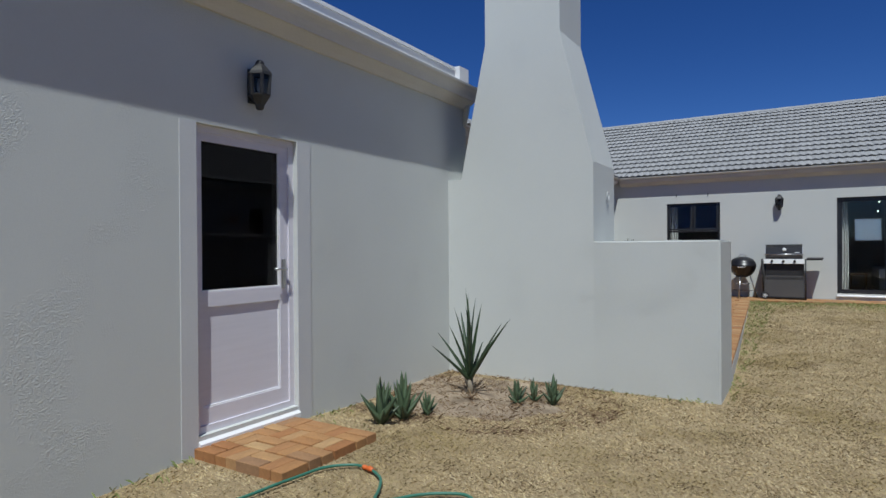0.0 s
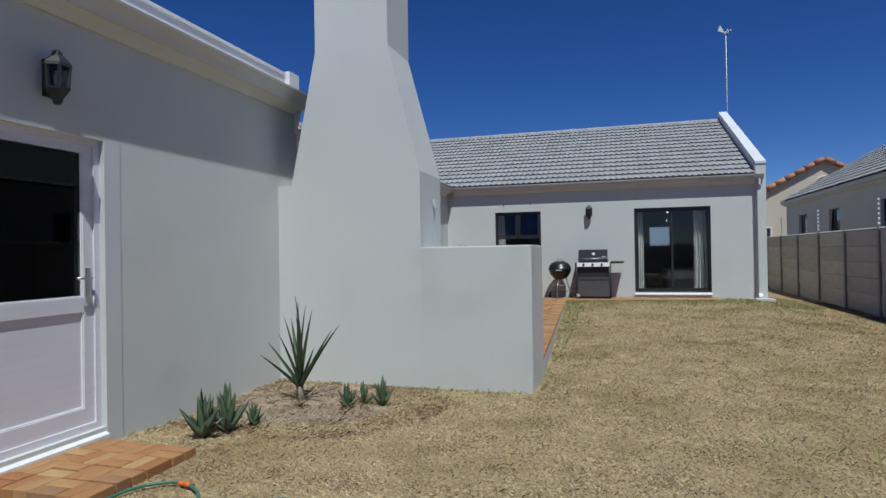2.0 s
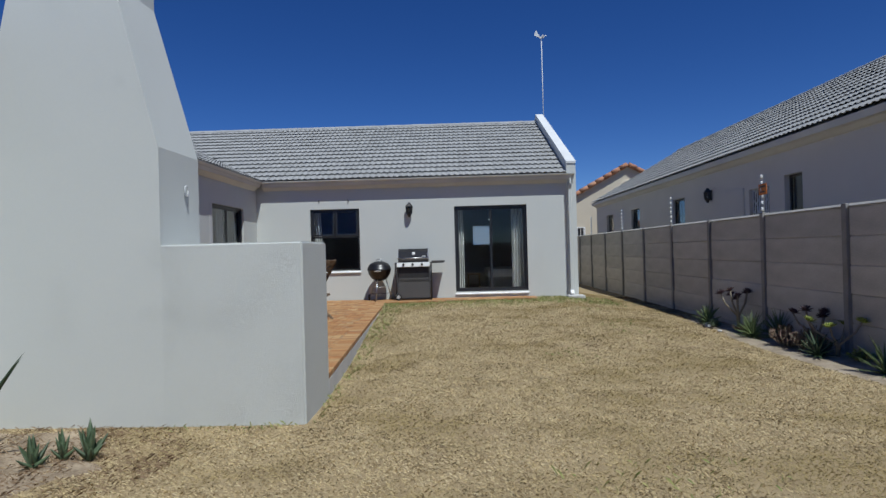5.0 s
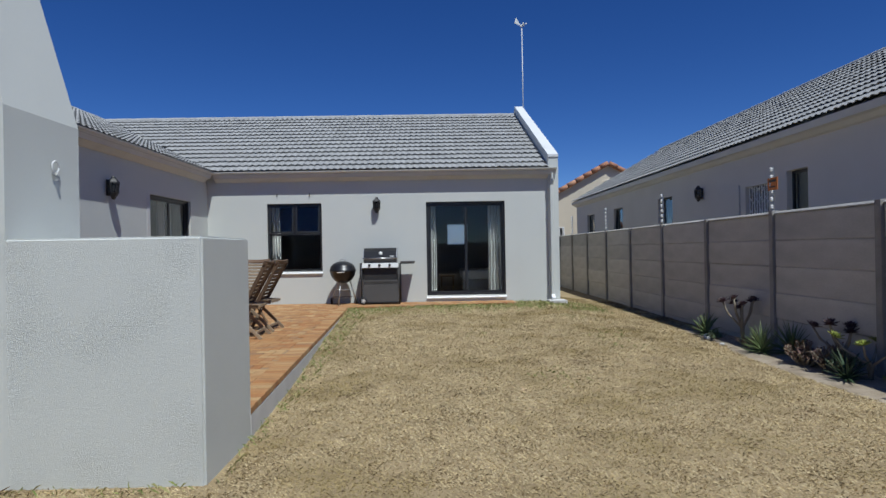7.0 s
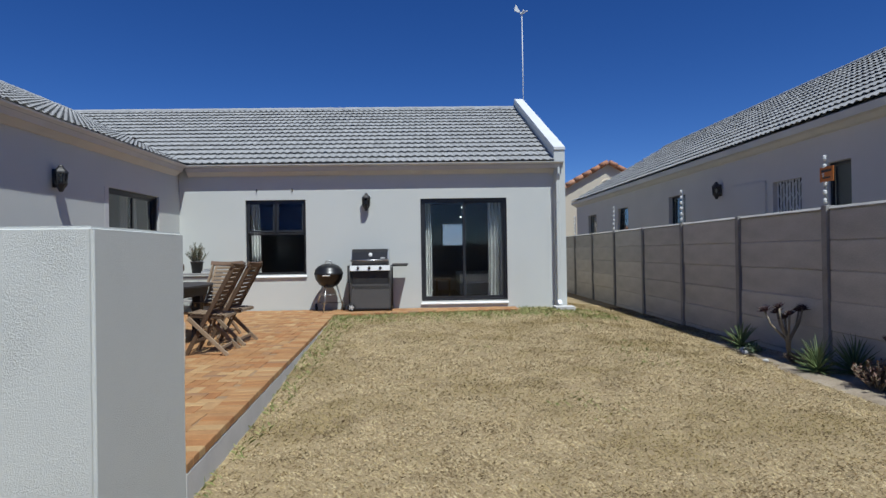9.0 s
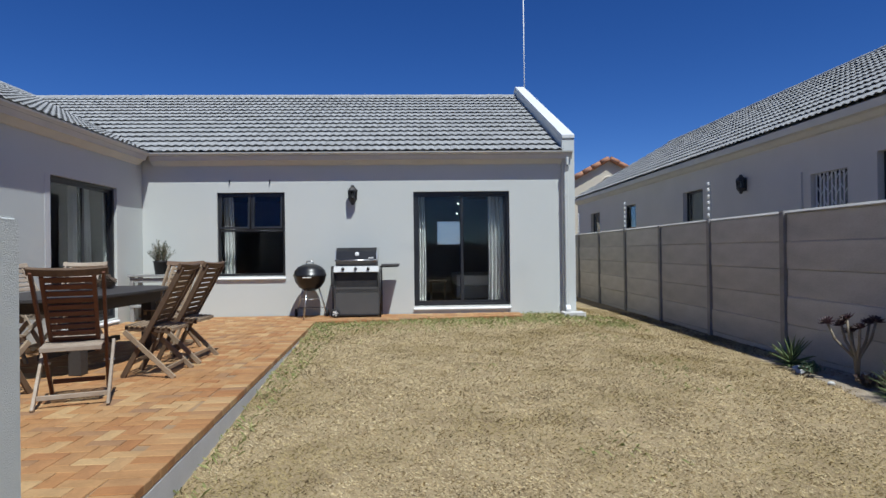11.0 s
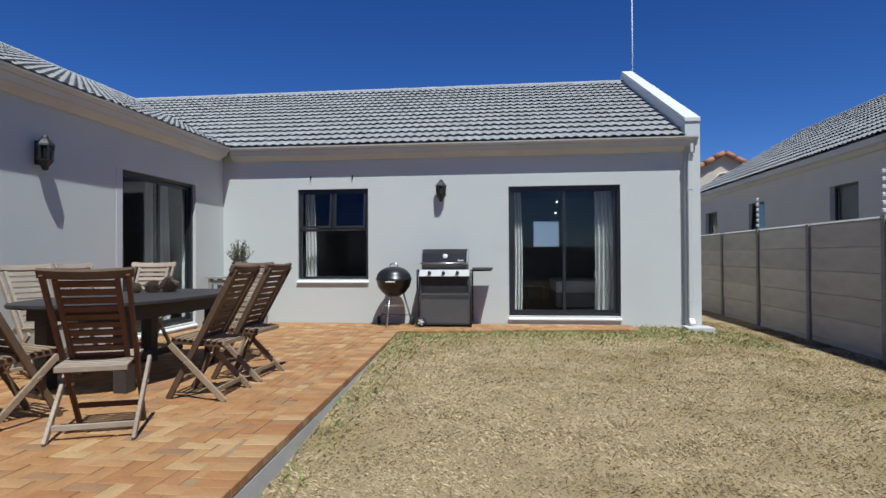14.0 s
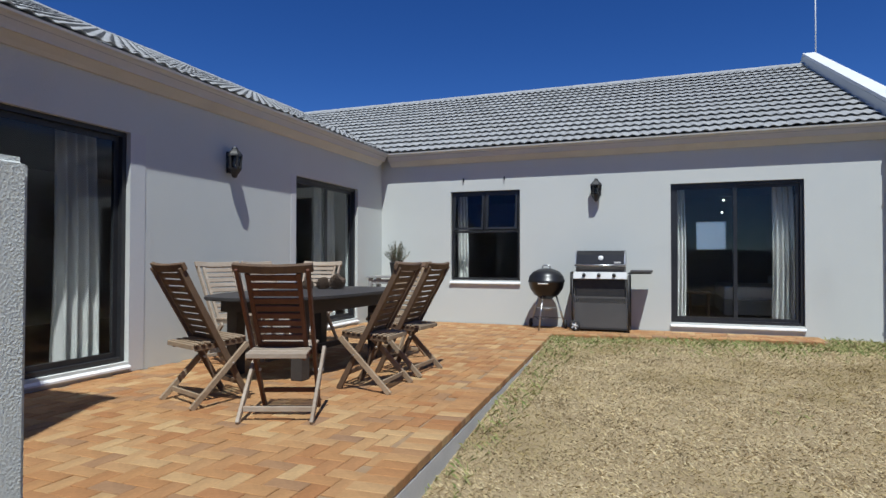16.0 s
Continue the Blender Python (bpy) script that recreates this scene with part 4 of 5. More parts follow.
# electric fence brackets
def bracket(y, sign):
    e = thing("fence_bracket", "electric fence bracket with white insulators on a post", "bracket", pose(FENCE_X, y, 1.83), group="fence brackets")
    bm = bmesh.new()
    box(bm, (-0.012, -0.012, 0.0), (0.012, 0.012, 0.62))
    part("upright", bm, STEEL, e)
    for k in range(6):
        part("insulator", lathe([(0, -0.03), (0.012, -0.03), (0.026, -0.008), (0.015, 0.0), (0.026, 0.014), (0.012, 0.03), (0, 0.03)], 10, (-0.03, 0, 0.08 + k * 0.1)), PALE, e)
    if sign:
        s = part("sign", boxes(((-0.045, -0.17, 0.30), (-0.036, 0.06, 0.47)), bevel=0.002), SIGNORANGE, e, "orange warning sign plate")
        part("print_bar", boxes(((-0.048, -0.14, 0.41), (-0.0455, 0.03, 0.44))), IRON, s)
        part("print_bar", boxes(((-0.048, -0.12, 0.335), (-0.0455, 0.01, 0.355))), IRON, s)


for k in (-3, -2, 0, 2, 4):
    bracket(14.49 + 1.93 * k if k != -3 else 14.49 - 1.93 * 4, k == -2)


# ---- wall lanterns ----
def lantern(m, label):
    """Local -y out from the wall, z up, centred on the lamp."""
    e = thing("wall_lantern", label, "lantern", m, "wall lanterns")
    bm = bmesh.new()
    box(bm, (-0.035, -0.018, -0.13), (0.035, 0.0, 0.13), 0.012)
    bar(bm, (0, -0.01, 0.09), (0, -0.10, 0.15), 0.02, 0.02)
    bar(bm, (0, -0.01, -0.10), (0, -0.10, -0.13), 0.02, 0.02)
    part("back_plate", bm, IRON, e)
    c = (0, -0.10, 0)
    part("roof", lathe([(0.0, 0.185), (0.022, 0.182), (0.034, 0.166), (0.036, 0.15), (0.062, 0.125), (0.09, 0.09), (0.094, 0.068), (0.0, 0.068)], 6, c), IRON, e)
    part("base", lathe([(0.0, -0.192), (0.022, -0.188), (0.034, -0.168), (0.036, -0.152), (0.056, -0.125), (0.08, -0.09), (0.084, -0.075), (0.0, -0.075)], 6, c), IRON, e)
    part("glass", lathe([(0.066, -0.075), (0.076, 0.068)], 6, c), LAMPGLASS, e, "clear glass sides").visible_shadow = False
    for k in range(6):
        a = k * math.tau / 6
        bm = bmesh.new()
        bar(bm, (0.068 * math.cos(a), -0.10 + 0.068 * math.sin(a), -0.08), (0.08 * math.cos(a), -0.10 + 0.08 * math.sin(a), 0.075), 0.022, 0.018)
        part("rib", bm, IRON, e)
    part("bulb", lathe([(0, -0.06), (0.016, -0.05), (0.018, 0.0), (0.010, 0.04), (0, 0.042)], 12, c), PALE, e)
    return e


lantern(pose(0.115, FAR_Y, 2.46), "black hexagonal wall lantern between window and sliding door")
lantern(pose(LEFT_X, 12.21, 2.49, 0, 0, 90), "black hexagonal wall lantern between the patio doors")
lantern(pose(DOOR_X, 3.44, 2.70, 0, 0, 90), "black hexagonal wall lantern above the white door")
lantern(pose(NB_X, 16.45, 2.62, 0, 0, -90), "black hexagonal wall lantern on the neighbouring house")


# ---- curtains, bed and glow spots indoors ----
def curtain(m, w, h, label, folds=7, amp=0.03):
    n = folds * 8
    vs, fs = [], []
    for j in range(7):
        v = j / 6
        for s in (0, 1):
            for i in range(n + 1):
                u = i / n
                vs.append((u * w * (0.9 + 0.1 * v) + 0.02 * math.sin(3 * v), amp * (0.6 + 0.6 * v) * math.sin(u * folds * math.tau + 0.6 * v) + 0.004 * s, h * (1 - v)))
    k = n + 1
    for j in range(6):
        for s in (0, 1):
            o = (2 * j + s) * k
            for i in range(n):
                q = (o + i, o + i + 1, o + 2 * k + i + 1, o + 2 * k + i)
                fs.append(q if s else q[::-1])
    ob = new("curtain", mesh_from("curtain", vs, fs, CURTAIN, True))
    ob.matrix_basis = m
    return tagged(ob, label, "curtain", "curtains")


yin = FAR_Y + 0.34
curtain(pose(2.68, yin, 0.31), 0.32, 2.3, "pale drawn-back curtain inside the sliding door", 4, 0.05)
curtain(pose(1.30, yin, 0.31), 0.16, 2.3, "narrow pale curtain bunched at the sliding door", 3)
curtain(pose(-2.40, yin, 0.31), 0.20, 2.3, "pale curtain bunched at the window", 3)
curtain(pose(LEFT_X - 0.34, 14.62, 0.29, 0, 0, 90), 0.62, 2.3, "pale curtain inside the patio door", 6, 0.04)
curtain(pose(LEFT_X - 0.34, 10.30, 0.29, 0, 0, 90), 0.46, 2.3, "pale curtain inside the wide patio door", 4, 0.055)
for nm, a, b in (("curtain_rail", (1.2, yin, 2.63), (3.1, yin, 2.63)), ("curtain_rail", (-2.5, yin, 2.63), (-1.1, yin, 2.63)), ("curtain_rail", (LEFT_X - 0.34, 13.4, 2.61), (LEFT_X - 0.34, 15.3, 2.61)), ("curtain_rail", (LEFT_X - 0.34, 8.3, 2.61), (LEFT_X - 0.34, 10.8, 2.61))):
    bm = bmesh.new()
    tube(bm, [a, b], 0.012, 8)
    tagged(part(nm, bm, IRON), "dark curtain rail above the glass", "curtain rail")

bedo = thing("bed", "made bed with white linen in the dim bedroom", "bed", pose(2.15, 18.2, 0.30))
part("base", boxes(((0, 0, 0.05), (1.5, 2.0, 0.32)), bevel=0.02), GREYWOOD, bedo)
part("mattress", boxes(((0.0, 0.0, 0.325), (1.5, 2.0, 0.56)), bevel=0.05), LINEN, bedo)
part("headboard", boxes(((1.51, 0.0, 0.0), (1.57, 2.0, 1.0)), bevel=0.02), GREYWOOD, bedo)
for y in (0.15, 1.05):
    part("pillow", boxes(((0.95, y, 0.57), (1.45, y + 0.75, 0.72)), bevel=0.06), LINEN, bedo)
chair_in = thing("low_stool", "small pale stool beside the bed", "stool", pose(1.55, 18.3, 0.30))
part("seat", boxes(((0, 0, 0.40), (0.4, 0.4, 0.44)), bevel=0.01), TEAKGREY, chair_in)
for x, y in ((0.03, 0.03), (0.34, 0.03), (0.03, 0.34), (0.34, 0.34)):
    part("leg", boxes(((x, y, 0), (x + 0.035, y + 0.035, 0.399))), TEAKGREY, chair_in)
# Two glowing spots added for the small white gleams in the sliding door's glass.
GLEAM = glow_material("gleam_glow", (1.0, 0.95, 0.85), 5.0)
for x, z in ((2.39, 2.66), (2.36, 2.39)):
    d = thing("wall_spot", "small glowing spot added on the bedroom wall for a white gleam in the glass", "spot lamp", pose(x, BACK_Y, z), "bedroom spots")
    bm = bmesh.new()
    tube(bm, [(0, 0, 0), (0, -0.06, 0)], [0.03, 0.026], 12)
    part("body", bm, PALE, d)
    bm = bmesh.new()
    tube(bm, [(0, -0.061, 0), (0, -0.066, 0)], 0.016, 12)
    part("bulb", bm, GLEAM, d)

# ---- folding patio chairs ----
W2 = 0.235


def patio_chair(label, post, rail_mat, pale):
    """Local +y is the way it faces; a post runs from front foot to top rail, a leg from rear foot to seat front."""
    e = thing("folding_chair", label, "chair", group="chairs round the table")
    foot, top = Vector((0, 0.24, 0)), Vector((0, -0.335, 1.055))
    at = lambda u, x: (x, foot.y + (top.y - foot.y) * u, foot.z + (top.z - foot.z) * u)
    for s in (-1, 1):
        bm = bmesh.new()
        bar(bm, at(0, s * (W2 - 0.035)), at(0.985, s * W2), 0.024, 0.048, 0.004, (0, 1, 0.3))
        part("back_post", bm, post, e)
        bm = bmesh.new()
        bar(bm, (s * (W2 + 0.012), -0.25, 0.0), (s * (W2 + 0.012), 0.20, 0.445), 0.024, 0.046, 0.004, (0, 1, 0.3))
        part("leg", bm, pale, e, "grey bleached leg")
        bm = bmesh.new()
        bar(bm, at(0.44, s * (W2 - 0.075)), at(0.955, s * (W2 - 0.065)), 0.03, 0.026, 0.003, (0, 1, 0.3))
        part("back_stile", bm, post, e)
        bm = bmesh.new()
        bar(bm, (s * (W2 - 0.055), -0.19, 0.432), (s * (W2 - 0.055), 0.22, 0.462), 0.022, 0.04, 0.003)
        part("seat_rail", bm, post, e)
        bm = bmesh.new()
        tube(bm, [(s * (W2 - 0.05), 0.075, 0.304), (s * (W2 + 0.03), 0.075, 0.304)], 0.01, 8)
        part("bolt", bm, STEEL, e)
    bm = bmesh.new()
    n = 8
    pts = []
    for i in range(n + 1):
        x = -0.265 + 0.53 * i / n
        pts.append((x, -0.03 * (1 - (x / 0.265) ** 2)))
    outline = pts + [(x, y + 0.032) for x, y in pts[::-1]]
    bm.free()
    rail = prism(outline, -0.03, 0.03, "z")
    bmesh.ops.bevel(rail, geom=rail.edges[:], offset=0.004, segments=1, affect="EDGES")
    bmesh.ops.rotate(rail, cent=(0, 0, 0), matrix=Matrix.Rotation(radians(26), 3, "X"), verts=rail.verts[:])
    bmesh.ops.translate(rail, vec=at(0.985, 0), verts=rail.verts[:])
    part("top_rail", rail, rail_mat, e, "curved sun-bleached top rail")
    for i in range(10):
        u = 0.475 + i * 0.05
        bm = bmesh.new()
        bar(bm, at(u, -(W2 - 0.065)), at(u, W2 - 0.065), 0.013, 0.044, 0.003, (0, -0.575, 1.055))
        part("back_slat", bm, post, e)
    bm = bmesh.new()
    bar(bm, at(0.435, -(W2 - 0.04)), at(0.435, W2 - 0.04), 0.02, 0.055, 0.003, (0, -0.575, 1.055))
    part("back_rail", bm, post, e)
    for i in range(9):
        y = -0.185 + i * 0.048
        bm = bmesh.new()
        bar(bm, (-(W2 - 0.03), y, 0.464 + 0.0035 * i), (W2 - 0.03, y, 0.464 + 0.0035 * i), 0.029, 0.014, 0.003)
        part("seat_slat", bm, pale, e)
    bm = bmesh.new()
    bar(bm, (-(W2 - 0.03), -0.215, 0.448), (W2 - 0.03, -0.215, 0.448), 0.02, 0.036, 0.004)
    part("seat_back_rail", bm, pale, e)
    for y, z, w in ((-0.165, 0.08, W2), (0.165, 0.14, W2 - 0.05)):
        bm = bmesh.new()
        bar(bm, (-w, y, z), (w, y, z), 0.02, 0.036, 0.003)
        part("stretcher", bm, pale if y < 0 else post, e)
    return e


first = patio_chair("slatted reddish-brown folding wooden patio chair at the table", TEAK, TEAKBROWN, BLEACHED)
first.matrix_basis = pose(-1.40, 10.02, PATIO_Z, 0, 0, 21)
brown_one = patio_chair("slatted grey-brown weathered folding wooden patio chair at the table", TEAKBROWN, TEAKBROWN, TEAKTAN)
brown_one.matrix_basis = pose(-2.235, 10.19, PATIO_Z, 0, 0, -21)
for x, y, a in ((-1.23, 11.09, 92), (-1.24, 11.84, 88)):
    copy_thing(brown_one, pose(x, y, PATIO_Z, 0, 0, a))
tan_one = patio_chair("slatted yellowish-tan folding wooden patio chair at the table", TEAKTAN, TEAKGREY, TEAKTAN)
tan_one.matrix_basis = pose(-1.72, 12.57, PATIO_Z, 0, 0, 165)
pale_one = patio_chair("slatted grey sun-bleached folding wooden patio chair at the table", BLEACHED, BLEACHED, BLEACHED)
pale_one.matrix_basis = pose(-3.06, 12.98, PATIO_Z, 0, 0, 190)
for x, y, a in ((-3.18, 11.62, -108), (-3.18, 12.40, -92)):
    copy_thing(pale_one, pose(x, y, PATIO_Z, 0, 0, a))

# ---- table, cones, console, pot ----
tb = thing("patio_table", "large dark-stained oval-ended wooden patio table", "table", pose(-2.33, 11.80, PATIO_Z, 0, 0, -2))
out = []
for i in range(48):
    a = i * math.tau / 48
    ca, sa = math.cos(a), math.sin(a)
    out.append((0.66 * math.copysign(abs(ca) ** 0.7, ca), 1.22 * math.copysign(abs(sa) ** 0.85, sa)))
bm = prism(out, 0.732, 0.765, "z")
bmesh.ops.bevel(bm, geom=[e_ for e_ in bm.edges if abs(e_.verts[0].co.z - e_.verts[1].co.z) < 1e-5], offset=0.008, segments=2, affect="EDGES")
part("tabletop", bm, TABLE, tb)
part("apron", boxes(((-0.47, -0.80, 0.60), (-0.44, 0.80, 0.731)), ((0.44, -0.80, 0.60), (0.47, 0.80, 0.731)), ((-0.439, -0.80, 0.60), (0.439, -0.77, 0.731)), ((-0.439, 0.77, 0.60), (0.439, 0.80, 0.731))), TABLE, tb)
for x in (-0.37, 0.37):
    for y in (-0.70, 0.70):
        part("leg", boxes(((x - 0.06, y - 0.06, 0), (x + 0.06, y + 0.06, 0.7305)), bevel=0.008), TABLE, tb)
part("stretcher", boxes(((-0.025, -0.7, 0.14), (0.025, 0.7, 0.2))), TABLE, tb)


def pine_cone(x, y, z, r, tilt):
    e = thing("pine_cone", "large open brown pine cone lying on the table", "pine cone", pose(x, y, z + r * 0.8, tilt, 15, tilt * 2), "pine cones")
    part("core", lathe([(0, -r), (0.5 * r, -0.6 * r), (0.6 * r, 0), (0.35 * r, 0.7 * r), (0, r)], 10), CONE, e)
    bm = bmesh.new()
    for k in range(70):
        a, v = k * 2.39996, -0.85 + 1.7 * k / 70
        rr = r * (0.55 + 0.45 * math.cos(v * 1.3))
        d = Vector((math.cos(a), math.sin(a), 0.35 + 0.3 * v))
        p = Vector((math.cos(a) * rr * 0.5, math.sin(a) * rr * 0.5, v * r))
        bar(bm, p, p + d * rr * 0.62, 0.42 * r, 0.07 * r)
    part("scales", bm, CONE, e)


for x, y, r, t in ((-2.50, 12.28, 0.066, 70), (-2.36, 12.36, 0.08, 40), (-2.62, 12.16, 0.055, 80), (-2.45, 12.48, 0.064, 20)):
    pine_cone(x, y, PATIO_Z + 0.766, r, t)

con = thing("console_bench", "grey-washed wooden console in the patio corner", "console", pose(-3.70, 15.62, PATIO_Z))
part("top", boxes(((0, 0, 0.78), (0.92, 0.42, 0.815)), bevel=0.004), GREYWOOD, con)
for x in (0.03, 0.83):
    for y in (0.03, 0.33):
        part("leg", boxes(((x, y, 0), (x + 0.06, y + 0.06, 0.779))), GREYWOOD, con)
part("front_rail", boxes(((0.091, 0.035, 0.68), (0.829, 0.06, 0.76))), GREYWOOD, con)
part("shelf", boxes(((0.02, 0.02, 0.25), (0.90, 0.40, 0.28))), GREYWOOD, con)
part("side_panel", boxes(((0.895, 0.091, 0.3), (0.915, 0.329, 0.77))), GREYWOOD, con)

pot = thing("potted_herb", "bushy grey-green herb in a small black pot", "pot plant", pose(-3.22, 15.84, PATIO_Z + 0.816) @ Matrix.Scale(1.42, 4))
part("pot", lathe([(0, 0), (0.065, 0), (0.085, 0.15), (0.09, 0.15), (0.09, 0.165), (0.078, 0.165), (0.074, 0.14), (0, 0.14)], 20), IRON, pot)
rng = random.Random(11)
stems, leaves = bmesh.new(), bmesh.new()
for k in range(90):
    a, lean = rng.uniform(0, math.tau), rng.uniform(0.1, 1.0)
    h = rng.uniform(0.13, 0.27) * (1.15 - 0.45 * lean)
    tip = Vector((math.cos(a) * 0.16 * lean, math.sin(a) * 0.16 * lean, 0.14 + h))
    root = Vector((math.cos(a) * 0.03, math.sin(a) * 0.03, 0.13))
    bar(stems, root, tip, 0.003, 0.003)
    for i in range(9):
        p = root.lerp(tip, 0.25 + 0.75 * i / 8)
        d = Vector((rng.uniform(-1, 1), rng.uniform(-1, 1), rng.uniform(0, 1.2))).normalized()
        s = d.cross(Vector((0, 0, 1))).normalized() * 0.005
        leaves.faces.new([leaves.verts.new(q) for q in (p, p + d * 0.014 + s, p + d * 0.034, p + d * 0.014 - s)])
part("stem", stems, STEM, pot)
part("leaves", leaves, HERB, pot)
for k, (w, d, h, m_) in enumerate(((0.22, 0.16, 0.025, PALE), (0.20, 0.15, 0.02, GREYWOOD), (0.17, 0.13, 0.03, IRON))):
    z = PATIO_Z + 0.816 + (0, 0.026, 0.047)[k]
    b_ = thing("book", "small book stacked on the grey console", "book", pose(-3.0, 15.82, z, 0, 0, 4 + 5 * k), "stacked books")
    part("cover", boxes(((-w / 2, -d / 2, 0), (w / 2, d / 2, 0.003)), ((-w / 2, -d / 2, h - 0.004), (w / 2, d / 2, h - 0.001)), ((-w / 2, d / 2 - 0.004, 0.003), (w / 2, d / 2, h - 0.004))), m_, b_)
    part("pages", boxes(((-w / 2 + 0.004, -d / 2 + 0.004, 0.0035), (w / 2 - 0.004, d / 2 - 0.0045, h - 0.0045))), PALE, b_)

# ---- kettle braai ----
kb = thing("kettle_braai", "round black enamel kettle barbecue on three legs", "barbecue", pose(-0.63, 15.94, PATIO_Z))
R = 0.285
part("bowl", lathe([(0.0, 0.475), (0.09, 0.48), (0.19, 0.54), (0.26, 0.64), (R, 0.74), (R + 0.008, 0.745), (R + 0.008, 0.755), (R - 0.012, 0.752)], 40), ENAMEL, kb)
part("lid", lathe([(R + 0.006, 0.758), (R + 0.008, 0.768), (R, 0.775), (0.268, 0.84), (0.215, 0.905), (0.12, 0.952), (0.0, 0.965)], 40), ENAMEL, kb)
bm = bmesh.new()
tube(bm, [(-0.06, 0, 0.958), (-0.058, 0, 1.0), (-0.04, 0, 1.012), (0.04, 0, 1.012), (0.058, 0, 1.0), (0.06, 0, 0.958)], 0.010, 8)
part("lid_handle", bm, STEEL, kb)
bm = bmesh.new()
tube(bm, [(-0.07, -0.285, 0.725), (-0.07, -0.325, 0.725), (0.07, -0.325, 0.725), (0.07, -0.285, 0.725)], 0.011, 8)
part("bowl_handle", bm, PALE, kb)
for k, (x, y) in enumerate(((-0.06, -0.30), (0.27, 0.10), (-0.27, 0.16))):
    bm = bmesh.new()
    d = Vector((x, y, 0)).normalized()
    tube(bm, [(d.x * 0.16, d.y * 0.16, 0.52), (x, y, 0.07 if k else 0.0)], 0.0125, 8)
    part("leg", bm, STEEL, kb)
    if k:
        w_ = part("wheel", lathe([(0.0, -0.02), (0.06, -0.02), (0.072, -0.01), (0.072, 0.01), (0.06, 0.02), (0.0, 0.02)], 20), RUBBER, kb)
        w_.matrix_basis = pose(x * 1.06, y * 1.06, 0.072, 0, 90, 0)
part("ash_pan", lathe([(0, 0.31), (0.14, 0.315), (0.155, 0.335), (0.148, 0.335), (0, 0.325)], 28), STEEL, kb)
bm = bmesh.new()
for a, b in (((-0.09, -0.22), (0.23, 0.085)), ((0.23, 0.085), (-0.225, 0.13)), ((-0.225, 0.13), (-0.09, -0.22))):
    tube(bm, [(a[0], a[1], 0.17), (b[0], b[1], 0.17)], 0.005, 6)
part("wire_rack", bm, IRON, kb)

# ---- gas grill ----
gg = thing("gas_grill", "black and steel gas grill on a wheeled cart, lid closed", "grill", pose(0.205, 16.03, PATIO_Z) @ Matrix.Scale(1.015, 4))
part("lid", prism([(-0.20, 0.98), (-0.20, 1.02), (-0.15, 1.16), (-0.05, 1.225), (0.12, 1.22), (0.20, 1.12), (0.20, 0.98)], -0.345, 0.36, "x"), ENAMEL, gg)
for x in (-0.36, 0.361):
    part("lid_end", prism([(-0.205, 0.978), (-0.205, 1.02), (-0.155, 1.165), (-0.05, 1.232), (0.12, 1.227), (0.205, 1.12), (0.205, 0.978)], x, x + 0.014, "x"), STEEL, gg)
bm = bmesh.new()
tube(bm, [(-0.36, -0.25, 1.0), (0.38, -0.25, 1.0)], 0.016, 10)
for x in (-0.3, 0.32):
    bar(bm, (x, -0.25, 1.0), (x, -0.19, 1.01), 0.02, 0.02)
part("lid_handle", bm, STEEL, gg)
g_ = part("gauge", lathe([(0, 0.012), (0.035, 0.012), (0.04, 0.006), (0.04, 0)], 20), PALE, gg)
g_.matrix_basis = pose(0.02, -0.172, 1.11, 70, 0, 0)
part("badge", boxes(((0.22, -0.205, 1.03), (0.31, -0.196, 1.055))), PALE, gg)
part("firebox", prism([(-0.19, 0.85), (-0.21, 0.975), (0.2, 0.975), (0.17, 0.80), (-0.1, 0.78)], -0.35, 0.365, "x"), PANELGREY, gg)
part("control_panel", prism([(-0.27, 0.80), (-0.235, 0.90), (-0.19, 0.90), (-0.19, 0.79)], -0.38, 0.40, "x"), PALE, gg)
for x in (-0.22, 0.0, 0.22):
    k_ = part("knob", lathe([(0, 0.035), (0.024, 0.033), (0.028, 0.0), (0, 0.0)], 16), IRON, gg)
    k_.matrix_basis = pose(x, -0.256, 0.85, 72, 0, 0)
slots = bmesh.new()
box(slots, (-0.36, -0.205, 0.06), (0.385, -0.19, 0.43))
box(slots, (-0.36, -0.205, 0.50), (0.385, -0.19, 0.53))
for k in range(25):
    x = -0.36 + k * 0.745 / 24
    box(slots, (x - 0.009, -0.205, 0.43), (x + 0.009, -0.19, 0.50))
part("front_panel", slots, PANELGREY, gg, "dark grey front panel with vent slots")
part("upper_panel", boxes(((-0.345, -0.196, 0.532), (0.37, -0.186, 0.80))), IRON, gg, "black recessed upper panel")
part("cart_side", boxes(((-0.375, -0.20, 0.06), (-0.361, 0.2, 0.79))), PANELGREY, gg)
part("cart_side", boxes(((0.386, -0.20, 0.06), (0.40, 0.2, 0.79))), PANELGREY, gg)
part("cart_back", boxes(((-0.36, 0.19, 0.06), (0.385, 0.2, 0.78))), PANELGREY, gg)
part("bottom_shelf", boxes(((-0.40, -0.22, 0.03), (0.43, 0.22, 0.058)), bevel=0.006), IRON, gg)
for x in (-0.40, 0.425):
    for y in (-0.225, 0.22):
        bm = bmesh.new()
        tube(bm, [(x, y, 0.0 if x > 0 else 0.06), (x, y, 0.86)], 0.014, 8)
        part("leg", bm, IRON, gg)
